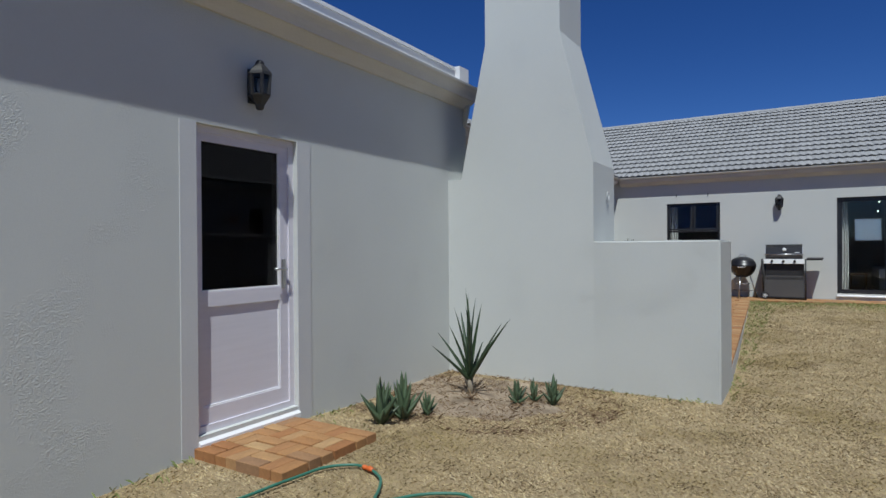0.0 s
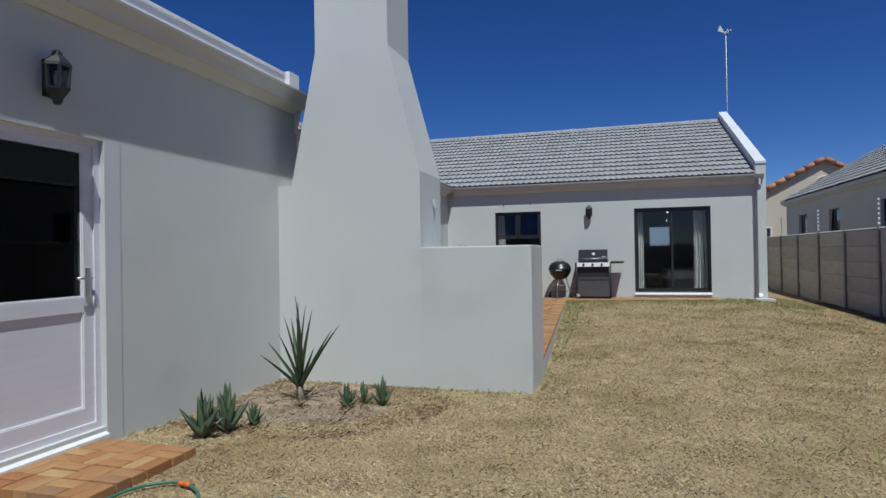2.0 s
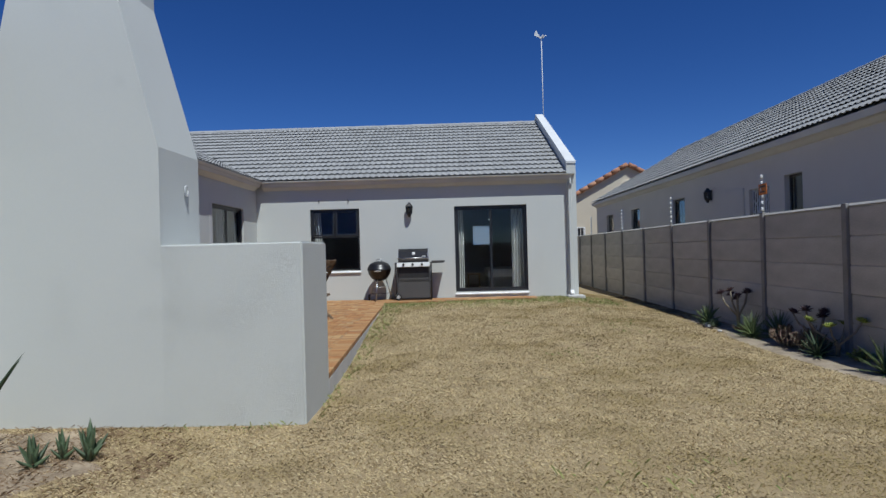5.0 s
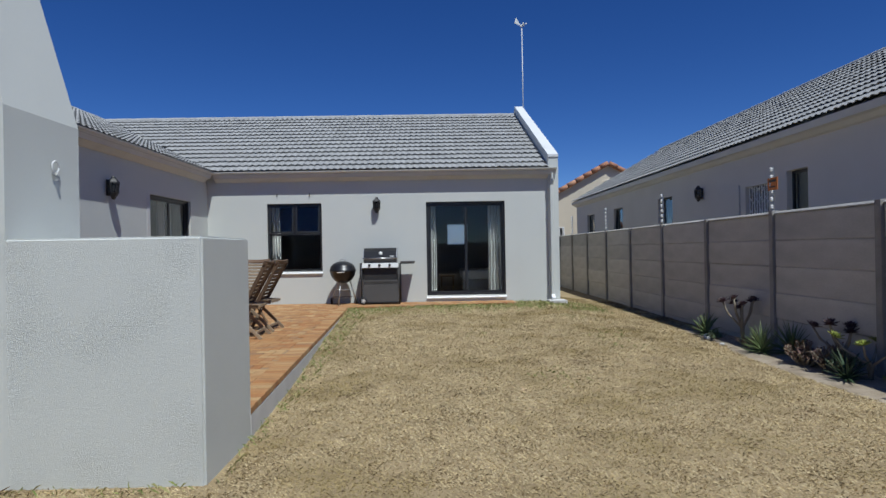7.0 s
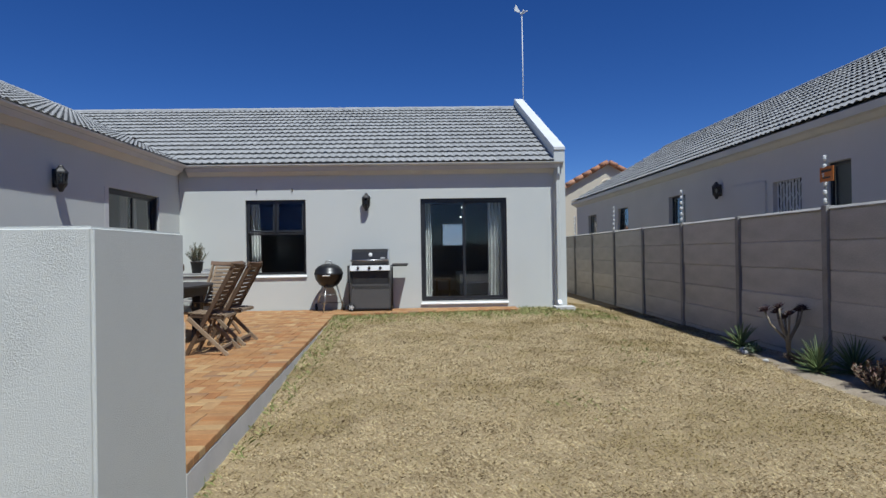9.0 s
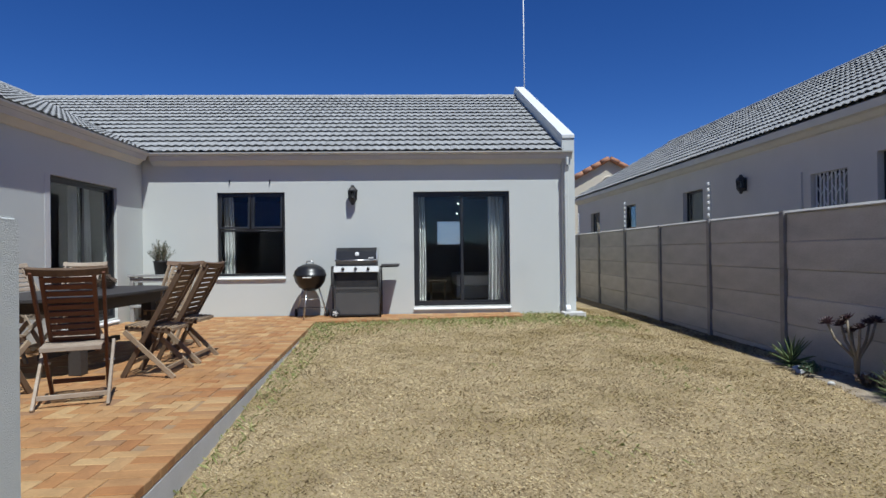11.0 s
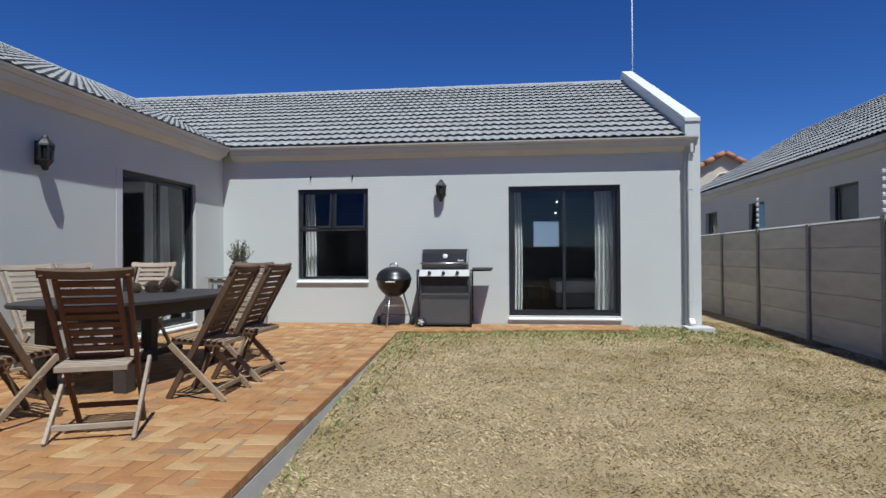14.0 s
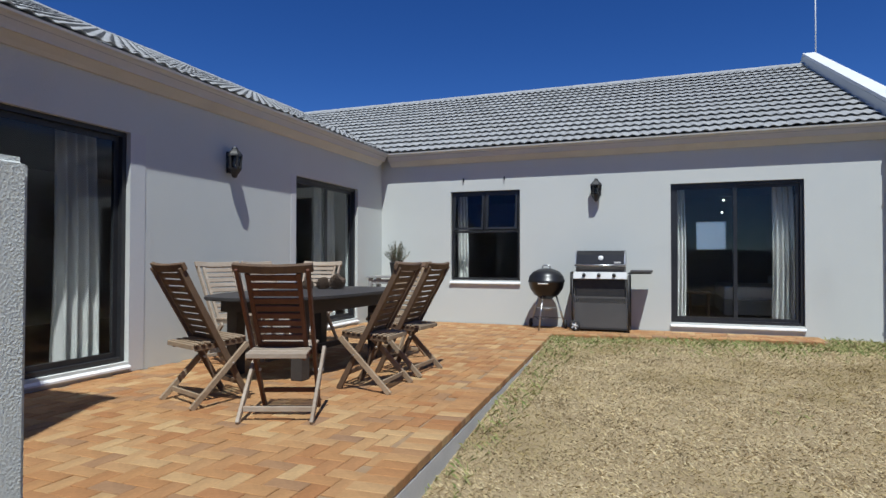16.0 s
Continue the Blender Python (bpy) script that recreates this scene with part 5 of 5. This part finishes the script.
for y in (-0.25, 0.25):
    w_ = part("wheel", lathe([(0.055, -0.018), (0.075, -0.018), (0.082, 0.0), (0.075, 0.018), (0.055, 0.018)], 24), RUBBER, gg)
    w_.matrix_basis = pose(-0.36, y, 0.082, 90, 0, 0)
    rim = bmesh.new()
    lathe([(0.0, -0.012), (0.02, -0.014), (0.02, 0.014), (0.0, 0.012)], 12, bm=rim)
    for k in range(5):
        a = k * math.tau / 5
        bar(rim, (0.015 * math.cos(a), 0.015 * math.sin(a), 0), (0.06 * math.cos(a), 0.06 * math.sin(a), 0), 0.022, 0.02)
    part("rim", rim, PALE, w_, "pale spoked rim")
part("side_shelf", boxes(((0.445, -0.19, 0.895), (0.76, 0.19, 0.93)), bevel=0.008), PANELGREY, gg)
part("folded_shelf", boxes(((-0.44, -0.19, 0.55), (-0.418, 0.19, 0.90)), bevel=0.006), PANELGREY, gg)
for y in (-0.15, 0.15):
    bm = bmesh.new()
    bar(bm, (0.41, y, 0.88), (0.74, y, 0.885), 0.02, 0.02)
    part("shelf_arm", bm, IRON, gg)


# ---- plants ----
def leaf_bm(length, width, lean, curl, thick=0.25, n=7, fold=0.35):
    """A tapered, channelled leaf from the origin, leaning to local +x; lean and curl in degrees from upright."""
    bm = bmesh.new()
    p, a, rings = Vector((0, 0, 0)), math.radians(lean), []
    for i in range(n + 1):
        u = i / n
        w = width * (1 - u) ** 0.75 * (0.75 + 0.9 * min(u * 3, 1) * 0.3) + 0.0008
        d = Vector((math.sin(a), 0, math.cos(a)))
        nrm = Vector((math.cos(a), 0, -math.sin(a)))
        rings.append([bm.verts.new(p + Vector((0, s * w / 2, 0)) - nrm * q) for s, q in ((-1, w * fold), (0, 0.0), (1, w * fold), (0, -w * thick))])
        p = p + d * (length / n)
        a += math.radians(curl) / n
    for r0, r1 in zip(rings, rings[1:]):
        for k in range(4):
            bm.faces.new((r0[k], r0[(k + 1) % 4], r1[(k + 1) % 4], r1[k])).smooth = True
    bm.faces.new(rings[0]), bm.faces.new(rings[-1][::-1])
    bmesh.ops.recalc_face_normals(bm, faces=bm.faces[:])
    return bm


def rosette(name, x, y, z, leaves, length, width, lean, curl, mat, label, category, seed, stem=0.0, group=""):
    e = thing(name, label, category, pose(x, y, z, 0, 0, seed * 37), group)
    rng = random.Random(seed)
    kinds = [mesh_of(leaf_bm(length * f, width, lean0, curl * f), "leaf", mat) for f, lean0 in ((1.0, lean[0]), (0.92, (lean[0] * 2 + lean[1]) / 3), (0.85, (lean[0] + 2 * lean[1]) / 3), (0.7, lean[1]))]
    for k in range(leaves):
        u = (k + 0.5) / leaves
        ob = new("leaf", kinds[min(3, int(u * 4))])
        ob.parent = e
        ob.rotation_euler = (rng.uniform(-0.1, 0.1), rng.uniform(-0.12, 0.12), k * 2.39996 + rng.uniform(-0.2, 0.2))
        ob.location = (0, 0, stem + 0.02 * (1 - u))
        s = rng.uniform(0.82, 1.12)
        ob.scale = (s, s, s)
    if stem:
        bm = bmesh.new()
        tube(bm, [(0, 0, -0.03), (0.01, 0, stem * 0.5), (0, 0, stem + 0.03)], [0.035, 0.03, 0.03], 10)
        part("stem", bm, STEM, e)
    return e


BZ = 0.012
rosette("tall_aloe", -2.19, 5.53, BZ + 0.01, 15, 0.86, 0.06, (4, 38), 10, ALOEDARK, "tall aloe with long narrow upright dark-green leaves", "aloe", 3, 0.10)
for i, (x, y, n, ln, w, sd_) in enumerate(((-2.30, 4.22, 15, 0.34, 0.085, 5), (-2.22, 4.42, 14, 0.38, 0.085, 6), (-2.14, 4.66, 10, 0.21, 0.055, 7), (-1.62, 5.40, 12, 0.22, 0.06, 8), (-1.52, 5.56, 10, 0.20, 0.05, 9), (-1.33, 5.56, 14, 0.25, 0.07, 10))):
    rosette("aloe", x, y, lie(x, y) + 0.006, n, ln, w * 1.2, (5, 50), -16, ALOE, ("small" if ln < 0.3 else "clustered") + " grey-green aloe with pointed fleshy leaves in sandy soil", "aloe", sd_, group="aloes by the chimney")
rosette("dry_plant", -2.05, 5.30, BZ, 14, 0.14, 0.014, (40, 85), 20, DRYLEAF, "small withered brown plant on the soil bed", "dead plant", 12)
for k in range(26):
    rng = random.Random(40 + k)
    x, y = rng.uniform(-2.85, -1.5), rng.uniform(5.2, 6.15)
    bm = leaf_bm(rng.uniform(0.06, 0.16), 0.012, 80, 25)
    ob = tagged(part("dry_leaf", bm, DRYLEAF), "dry brown fallen leaf on the sand", "leaf litter", "fallen leaves")
    ob.matrix_basis = pose(x, y, lie(x, y) + 0.03 * max(0, 1 - ((x + 2.15) / 1.25) ** 2 - ((y - 5.45) / 0.95) ** 2) + 0.025, 0, 12, rng.uniform(0, 360))

# bed along the fence
for x, y, n, ln, w, mt, sd_ in ((5.60, 11.85, 40, 0.34, 0.045, YUCCA, 21), (5.56, 10.20, 75, 0.36, 0.026, YUCCA, 22), (5.86, 10.05, 70, 0.44, 0.028, YUCCA, 23), (5.55, 8.62, 26, 0.30, 0.04, ALOEDARK, 24), (5.62, 7.6, 34, 0.38, 0.03, YUCCA, 25), (5.70, 6.6, 24, 0.34, 0.05, ALOE, 26)):
    rosette("spiky_plant", x, y, 0.03, n, ln, w, (15, 82), 14, mt, "dense spiky green rosette plant beside the fence", "succulent", sd_, group="rosettes by the fence")


def tree_aeonium(x, y, h, heads, mat, label, seed):
    e = thing("tree_aeonium", label, "succulent", pose(x, y, 0.02, 0, 0, seed * 20))
    rng = random.Random(seed)
    for k in range(heads):
        a, r = k * math.tau / heads + rng.uniform(-0.3, 0.3), rng.uniform(0.12, 0.34)
        tip = Vector((math.cos(a) * r, math.sin(a) * r, h * rng.uniform(0.72, 1.0)))
        bm = bmesh.new()
        tube(bm, [(0, 0, 0), (tip.x * 0.08, tip.y * 0.08, h * 0.35), (tip.x * 0.75, tip.y * 0.75, tip.z * 0.72), tip], [0.02, 0.017, 0.013, 0.012], 8)
        part("stem", bm, STEM, e)
        bm = bmesh.new()
        for i in range(28):
            u = i / 28
            lf = leaf_bm(0.11 - 0.055 * u, 0.042, 84 - 72 * u, -25, 0.1, 3)
            bmesh.ops.rotate(lf, cent=(0, 0, 0), matrix=Matrix.Rotation(i * 2.39996, 3, "Z"), verts=lf.verts[:])
            tmp = bpy.data.meshes.new("tmp")
            lf.to_mesh(tmp)
            lf.free()
            bm.from_mesh(tmp)
            bpy.data.meshes.remove(tmp)
        hd = part("rosette", bm, mat, e)
        hd.location = tip
        hd.rotation_euler = (rng.uniform(-0.35, 0.35), rng.uniform(-0.35, 0.35), 0)


tree_aeonium(5.74, 11.0, 0.66, 7, PURPLE, "branching succulent with dark purple rosettes on bare stems", 31)
tree_aeonium(5.80, 9.05, 0.55, 4, PURPLE, "branching dark purple succulent near the fence", 32)
tree_aeonium(5.78, 8.60, 0.46, 4, LIMEGREEN, "branching lime-green succulent near the fence", 33)


def low_bush(x, y, r, h, n, mat, label, seed):
    e = thing("low_succulent", label, "succulent", pose(x, y, 0.02))
    rng = random.Random(seed)
    st, lv = bmesh.new(), bmesh.new()
    for k in range(n):
        a, u = rng.uniform(0, math.tau), rng.uniform(0.1, 1)
        tip = Vector((math.cos(a) * r * u, math.sin(a) * r * u, h * rng.uniform(0.5, 1) * (1.1 - 0.5 * u)))
        bar(st, (tip.x * 0.3, tip.y * 0.3, 0), tip, 0.008, 0.008)
        for i in range(10):
            p = Vector((tip.x * 0.3, tip.y * 0.3, 0)).lerp(tip, 0.35 + 0.65 * i / 9)
            d = Vector((rng.uniform(-1, 1), rng.uniform(-1, 1), rng.uniform(-0.1, 1))).normalized()
            s = d.cross(Vector((0, 0, 1))).normalized()
            up = s.cross(d) * 0.004
            q = [lv.verts.new(v) for v in (p, p + d * 0.025 + s * 0.011, p + d * 0.048, p + d * 0.025 - s * 0.011, p + d * 0.025 + up)]
            for t_ in ((0, 1, 4), (1, 2, 4), (2, 3, 4), (3, 0, 4)):
                lv.faces.new([q[i_] for i_ in t_])
    part("stem", st, STEM, e)
    part("leaves", lv, mat, e)


for x, y, r, h, n, mt, lb, sd_ in ((5.62, 9.40, 0.26, 0.30, 70, RUSTY, "low reddish-brown succulent clump in sandy soil", 51), (5.68, 9.00, 0.24, 0.34, 60, RUSTY, "low reddish-brown succulent clump beside spiky leaves", 52), (5.70, 8.85, 0.2, 0.26, 50, ALOE, "low grey-green succulent clump", 53), (5.55, 11.45, 0.13, 0.12, 30, ALOE, "low pale grey-green succulent clump", 54), (5.68, 10.75, 0.16, 0.14, 34, RUSTY, "low brownish succulent clump under purple rosettes", 55), (5.84, 8.3, 0.18, 0.15, 40, LIMEGREEN, "low lime-green succulent clump", 56), (5.66, 10.45, 0.12, 0.22, 30, RUSTY, "thin reddish succulent with bare stems", 57)):
    low_bush(x, y, r, h, n, mt, lb, sd_)
for x, y, s in ((5.52, 11.62, 0.05), (5.45, 11.45, 0.045), (5.40, 10.9, 0.035)):
    bm = bmesh.new()
    bmesh.ops.create_icosphere(bm, subdivisions=2, radius=s)
    for v in bm.verts:
        v.co *= 1 + 0.35 * noise.noise(v.co * 18 + Vector((x, y, 0)))
        v.co.z *= 0.7
    tagged(part("stone", bm, KERB), "small pale stone edging the sandy bed", "stone", "edging stones").location = (x, y, lie(x, y) + 0.5 * s)

# ---- garden hose ----
hose = thing("garden_hose", "green garden hose with orange connector lying on the lawn", "hose")
ctrl = [(-2.35, 2.2), (-2.10, 2.55), (-2.02, 2.95), (-1.98, 3.20), (-1.86, 3.34), (-1.76, 3.36)]
ctrl2 = [(-1.70, 3.35), (-1.58, 3.28), (-1.49, 3.15), (-1.42, 3.02), (-1.36, 3.05), (-1.24, 3.21), (-1.10, 3.31), (-0.98, 3.33), (-0.86, 3.20), (-0.80, 2.9), (-0.9, 2.3), (-1.3, 1.6)]


def smooth(points, n=6):
    pts = [Vector((*p, 0)) for p in points]
    res = []
    for i in range(len(pts) - 1):
        p0, p1, p2, p3 = pts[max(i - 1, 0)], pts[i], pts[i + 1], pts[min(i + 2, len(pts) - 1)]
        for k in range(n):
            t = k / n
            res.append(0.5 * ((2 * p1) + (p2 - p0) * t + (2 * p0 - 5 * p1 + 4 * p2 - p3) * t * t + (3 * p1 - p0 - 3 * p2 + p3) * t ** 3))
    res.append(pts[-1])
    return [(p.x, p.y, lie(p.x, p.y) + 0.03) for p in res]


for c in (ctrl, ctrl2):
    bm = bmesh.new()
    tube(bm, smooth(c), 0.0095, 8)
    part("tube", bm, HOSE, hose)
bm = bmesh.new()
z = lie(-1.73, 3.35) + 0.03
tube(bm, [(-1.785, 3.362, z), (-1.765, 3.36, z), (-1.76, 3.36, z), (-1.735, 3.357, z), (-1.73, 3.357, z), (-1.69, 3.348, z)], [0.013, 0.018, 0.014, 0.014, 0.019, 0.013], 10)
part("connector", bm, ORANGE, hose, "orange plastic connector")


# ---- clay pavers ----
def brick_mesh(name, mat, l=0.213, w=0.103, h=0.05, c=0.004):
    bm = bmesh.new()
    rings = []
    for dz, q in ((-h, 0), (-c, 0), (0, c)):
        rings.append([bm.verts.new((sx * (l / 2 - q), sy * (w / 2 - q), dz)) for sx, sy in ((-1, -1), (1, -1), (1, 1), (-1, 1))])
    for a, b in zip(rings, rings[1:]):
        for k in range(4):
            bm.faces.new((a[k], a[(k + 1) % 4], b[(k + 1) % 4], b[k]))
    bm.faces.new(rings[2])
    return mesh_of(bm, name, mat)


A = 0.109
lay = []
edge_x = lambda y: E0[0] + (E1[0] - E0[0]) * (y - E0[1]) / (E1[1] - E0[1])
strip_y = lambda x: E1[1] + (S1[1] - E1[1]) * (x - E1[0]) / (S1[0] - E1[0])
for j in range(0, 86):
    for i in range(-2, 66):
        k = (i - j) % 4
        x, y = LEFT_X + i * A, 7.13 + j * A
        if k == 0:
            cx, cy, rz, hx, hy = x + A, y + A / 2, 0.0, A, A / 2
        elif k == 3:
            cx, cy, rz, hx, hy = x + A / 2, y + A, 90.0, A / 2, A
        else:
            continue
        if cx - hx < LEFT_X - 0.06 or cy + hy > FAR_Y + 0.01 or (cy - hy < 7.24 and cx > -1.2):
            continue
        if cy < E1[1] - 0.0 and cx - hx * 0.2 > edge_x(cy) - 0.225:
            continue
        if cy >= E1[1] - 0.0 and (cy + hy * 0.2 < strip_y(cx) + 0.215 if cx > E1[0] - 0.22 else False):
            continue
        if cx + hx > S1[0] + 0.05:
            continue
        lay.append((cx, cy, rz))
d = Vector((E1[0] - E0[0], E1[1] - E0[1], 0))
ang = math.degrees(math.atan2(d.y, d.x))
n = int(d.length / 0.1085)
for i in range(n + 2):
    p = Vector((*E0, 0)) + d.normalized() * (0.055 + i * 0.1085)
    lay.append((p.x - 0.107 * math.cos(math.radians(ang - 90)), p.y - 0.107 * math.sin(math.radians(ang - 90)), ang - 90))
d2 = Vector((S1[0] - E1[0], S1[1] - E1[1], 0))
ang2 = math.degrees(math.atan2(d2.y, d2.x))
for i in range(int(d2.length / 0.1085)):
    p = Vector((*E1, 0)) + d2.normalized() * (0.06 + i * 0.1085)
    lay.append((p.x - 0.107 * math.sin(math.radians(ang2)), p.y + 0.107 * math.cos(math.radians(ang2)), ang2 + 90))
lay.sort(key=lambda b: b[1])
paving = thing("paving", "orange-brown clay brick paving laid in herringbone", "paving", kind="structure")
me = brick_mesh("brick", BRICK)
rng = random.Random(8)
near = [b for b in lay if b[1] > 8.4 and b[0] > -3.3][:300]
keep = set(near)
rv, rf = [], []
base = [tuple(v.co) for v in me.vertices]
quads = [tuple(p.vertices) for p in me.polygons]
for x, y, rz in lay:
    dz, tw = rng.uniform(-0.003, 0.002) + (0.006 if rz not in (0.0, 90.0) else 0.0), rng.uniform(-0.6, 0.6)
    if (x, y, rz) in keep:
        ob = new("brick", me)
        ob.parent = paving
        ob.matrix_basis = pose(x, y, PATIO_Z + dz, rng.uniform(-0.4, 0.4), rng.uniform(-0.4, 0.4), rz + tw)
    else:
        k, ca, sa = len(rv), math.cos(math.radians(rz + tw)), math.sin(math.radians(rz + tw))
        rv += [(x + ca * a - sa * b, y + sa * a + ca * b, PATIO_Z + dz + c) for a, b, c in base]
        rf += [tuple(i + k for i in q) for q in quads]
ob = new("bricks", mesh_from("bricks", rv, rf, BRICK_I))
ob.parent = paving
tagged(ob, kind="stuff")

# brick step at the white door
stp = thing("brick_step", "low step of orange clay bricks at the white door", "step")
part("bed", boxes(((DOOR_X + 0.02, 2.95, -0.05), (-2.10, 3.84, 0.075))), MORTAR, stp)
step_me = brick_mesh("brick", BRICK, h=0.11)
for i in range(8):
    for j in range(4):
        ob = new("brick", step_me)
        ob.parent = stp
        k = (i // 2 + j) % 2
        if k == 0:
            cx, cy, rz = DOOR_X + 0.115 + j * 0.213, 2.975 + i * 0.1175, 0
        else:
            cx, cy, rz = DOOR_X + 0.062 + j * 0.213 + (i % 2) * 0.107, 2.975 + (i // 2) * 0.235 + 0.058, 90
        ob.matrix_basis = pose(cx, cy, 0.092 + rng.uniform(-0.004, 0.004), rng.uniform(-0.6, 0.6), rng.uniform(-0.6, 0.6), rz + rng.uniform(-1.2, 1.2))


# ---- grass ----
def blades(name, count, area, mat, label, size, seed, keep_fn, green=False):
    """Short blades of turf, each a bent pair of triangles."""
    rs = np.random.RandomState(seed)
    x = rs.uniform(area[0], area[1], count)
    y = rs.uniform(area[2], area[3], count)
    ok = np.array([keep_fn(a, b, r) for a, b, r in zip(x, y, rs.uniform(0, 1, count))])
    x, y = x[ok], y[ok]
    n = len(x)
    z = np.array([lie(a, b) for a, b in zip(x, y)])
    a = rs.uniform(0, 2 * np.pi, n)
    ln = rs.uniform(size[0], size[1], n)
    up = rs.uniform(0.12, 0.72, n) if not green else rs.uniform(0.6, 1.2, n)
    w = rs.uniform(0.0010, 0.0024, n) * (1.35 if green else 1.0)
    dx, dy = np.cos(a), np.sin(a)
    v = np.zeros((n, 4, 3))
    v[:, 0] = np.stack([x - dy * w, y + dx * w, z - 0.003], 1)
    v[:, 1] = np.stack([x + dy * w, y - dx * w, z - 0.003], 1)
    v[:, 2] = np.stack([x + dx * ln * 0.55 + dy * w * 0.8, y + dy * ln * 0.55 - dx * w * 0.8, z + ln * up * 0.62], 1)
    v[:, 3] = np.stack([x + dx * ln, y + dy * ln, z + ln * up * 0.72], 1)
    me_ = bpy.data.meshes.new(name)
    me_.vertices.add(n * 4)
    me_.vertices.foreach_set("co", v.reshape(-1))
    tri = (np.arange(n)[:, None] * 4 + np.array([0, 1, 2, 0, 2, 3])[None]).reshape(-1)
    me_.loops.add(n * 6)
    me_.loops.foreach_set("vertex_index", tri.astype(np.int32))
    me_.polygons.add(n * 2)
    me_.polygons.foreach_set("loop_start", np.arange(0, n * 6, 3, dtype=np.int32))
    me_.materials.append(mat)
    me_.update(calc_edges=True)
    return tagged(new(name, me_), label, "grass", kind="stuff")


def on_lawn(x, y, r):
    if y > BRAAI_Y - 0.01 and x < max(edge_x(y), -0.02 if y < 7.25 else -9):
        return False
    if y > E1[1] - 0.1 and x < S1[0] + 0.02 and y > strip_y(max(x, E1[0])) - 0.01:
        return False
    if x < DOOR_X + 0.02 or y > FAR_Y - 0.13 and x < 4.3:
        return False
    if DOOR_X < x < -2.06 and 2.9 < y < 3.9:
        return False
    q = ((x + 2.15) / 1.35) ** 2 + ((y - 5.45) / 1.05) ** 2 + 0.5 * noise.noise((x * 2.2, y * 2.2, 14))
    if q < 1:
        return r < 0.12 + 0.3 * smoothstep(-0.1, 0.3, noise.noise((x * 3.4, y * 3.4, 23))) + 0.6 * smoothstep(0.2, 0.8, q)
    if x > 5.46 + 0.18 * noise.noise((y * 1.5, 0, 0)) and y < 12.6:
        return r < 0.08 + 0.8 * smoothstep(-0.12, 0.25, noise.noise((x * 3.2, y * 2.2, 31)))
    if x > 5.93:
        return False
    bare = 0.7 * noise.noise((x * 1.1, y * 1.1, 7)) + 0.5 * noise.noise((x * 3.1, y * 3.1, 2)) + 0.45 * noise.noise((x * 9, y * 9, 5))
    return r < 1.0 - 0.7 * smoothstep(0.1, 0.75, bare)


blades("dry_lawn", 560000, (-2.9, 5.95, 1.4, 9.5), BLADES, "dry straw-coloured lawn grass", (0.012, 0.034), 3, on_lawn)
blades("dry_lawn", 340000, (-1.0, 6.0, 9.5, 18.5), BLADES, "dry straw-coloured lawn grass", (0.014, 0.040), 4, on_lawn)


def green_spot(x, y, r):
    if not on_lawn(x, y, 0.0):
        return False
    near_strip = smoothstep(1.7, 0.0, strip_y(x) - y) * (0.85 + 1.3 * noise.noise((x * 1.4, y * 1.4, 4))) if x > E1[0] else 0
    near_kerb = 0.5 * smoothstep(0.18, 0.0, x - edge_x(y)) if y > 7.2 else 0
    near_wall = 0.5 * smoothstep(0.25, 0.0, x - DOOR_X) if y < 4.6 else 0
    near_screen = 0.35 * smoothstep(0.25, 0.0, BRAAI_Y - y) if x > -1.2 and x < 0.1 else 0
    spots = 0.5 * smoothstep(0.32, 0.5, noise.noise((x * 0.9, y * 0.9, 21)))
    return r < max(near_strip, near_kerb, near_wall, near_screen, spots * 0.16)


blades("green_grass", 110000, (-2.9, 5.0, 1.5, 16.3), GREENBLADES, "patchy green grass at the lawn edges", (0.03, 0.075), 6, green_spot, True)


def on_bed(x, y, r):
    q = ((x + 2.15) / 1.4) ** 2 + ((y - 5.45) / 1.1) ** 2
    return x > DOOR_X + 0.03 and y < BRAAI_Y - 0.03 and q < 1.1 and r < 0.25 + 0.75 * smoothstep(-0.1, 0.35, noise.noise((x * 2.3, y * 2.3, 9)))


litter = blades("plant_litter", 12000, (-2.9, -0.6, 4.2, 6.32), DRYLEAF, "brown dead stalks and litter on the soil bed", (0.02, 0.07), 9, on_bed)
litter.location.z = 0.006


def thatch_spot(x, y, r):
    """Worn brown thatch in small scattered spots, thickest beside the kerb and the screen wall."""
    if not on_lawn(x, y, 0.0):
        return False
    side = 0.25 * smoothstep(1.6, 0.1, abs(x - 0.55)) * smoothstep(9.5, 5.5, y) + 0.12
    spot = noise.noise((x * 2.3, y * 2.3, 41)) + 0.5 * noise.noise((x * 6.5, y * 6.5, 43))
    return r < max(0.10, smoothstep(0.20 - side * 0.8, 0.50 - side * 0.6, spot) * 0.9)


blades("dead_thatch", 240000, (-2.4, 5.6, 1.6, 14.0), THATCH, "dark brown dead thatch in worn spots of the lawn", (0.012, 0.036), 15, thatch_spot)


def fence_foot(x, y, r):
    return x > 5.62 + 0.16 * noise.noise((y * 1.3, 0, 8)) and r < 0.25 + 0.7 * smoothstep(-0.2, 0.3, noise.noise((x * 3, y * 1.6, 19)))


blades("leaf_litter", 22000, (5.4, 5.98, 5.5, 18.0), DRYLEAF, "brown leaf litter and dead stalks along the fence foot", (0.02, 0.06), 16, fence_foot)
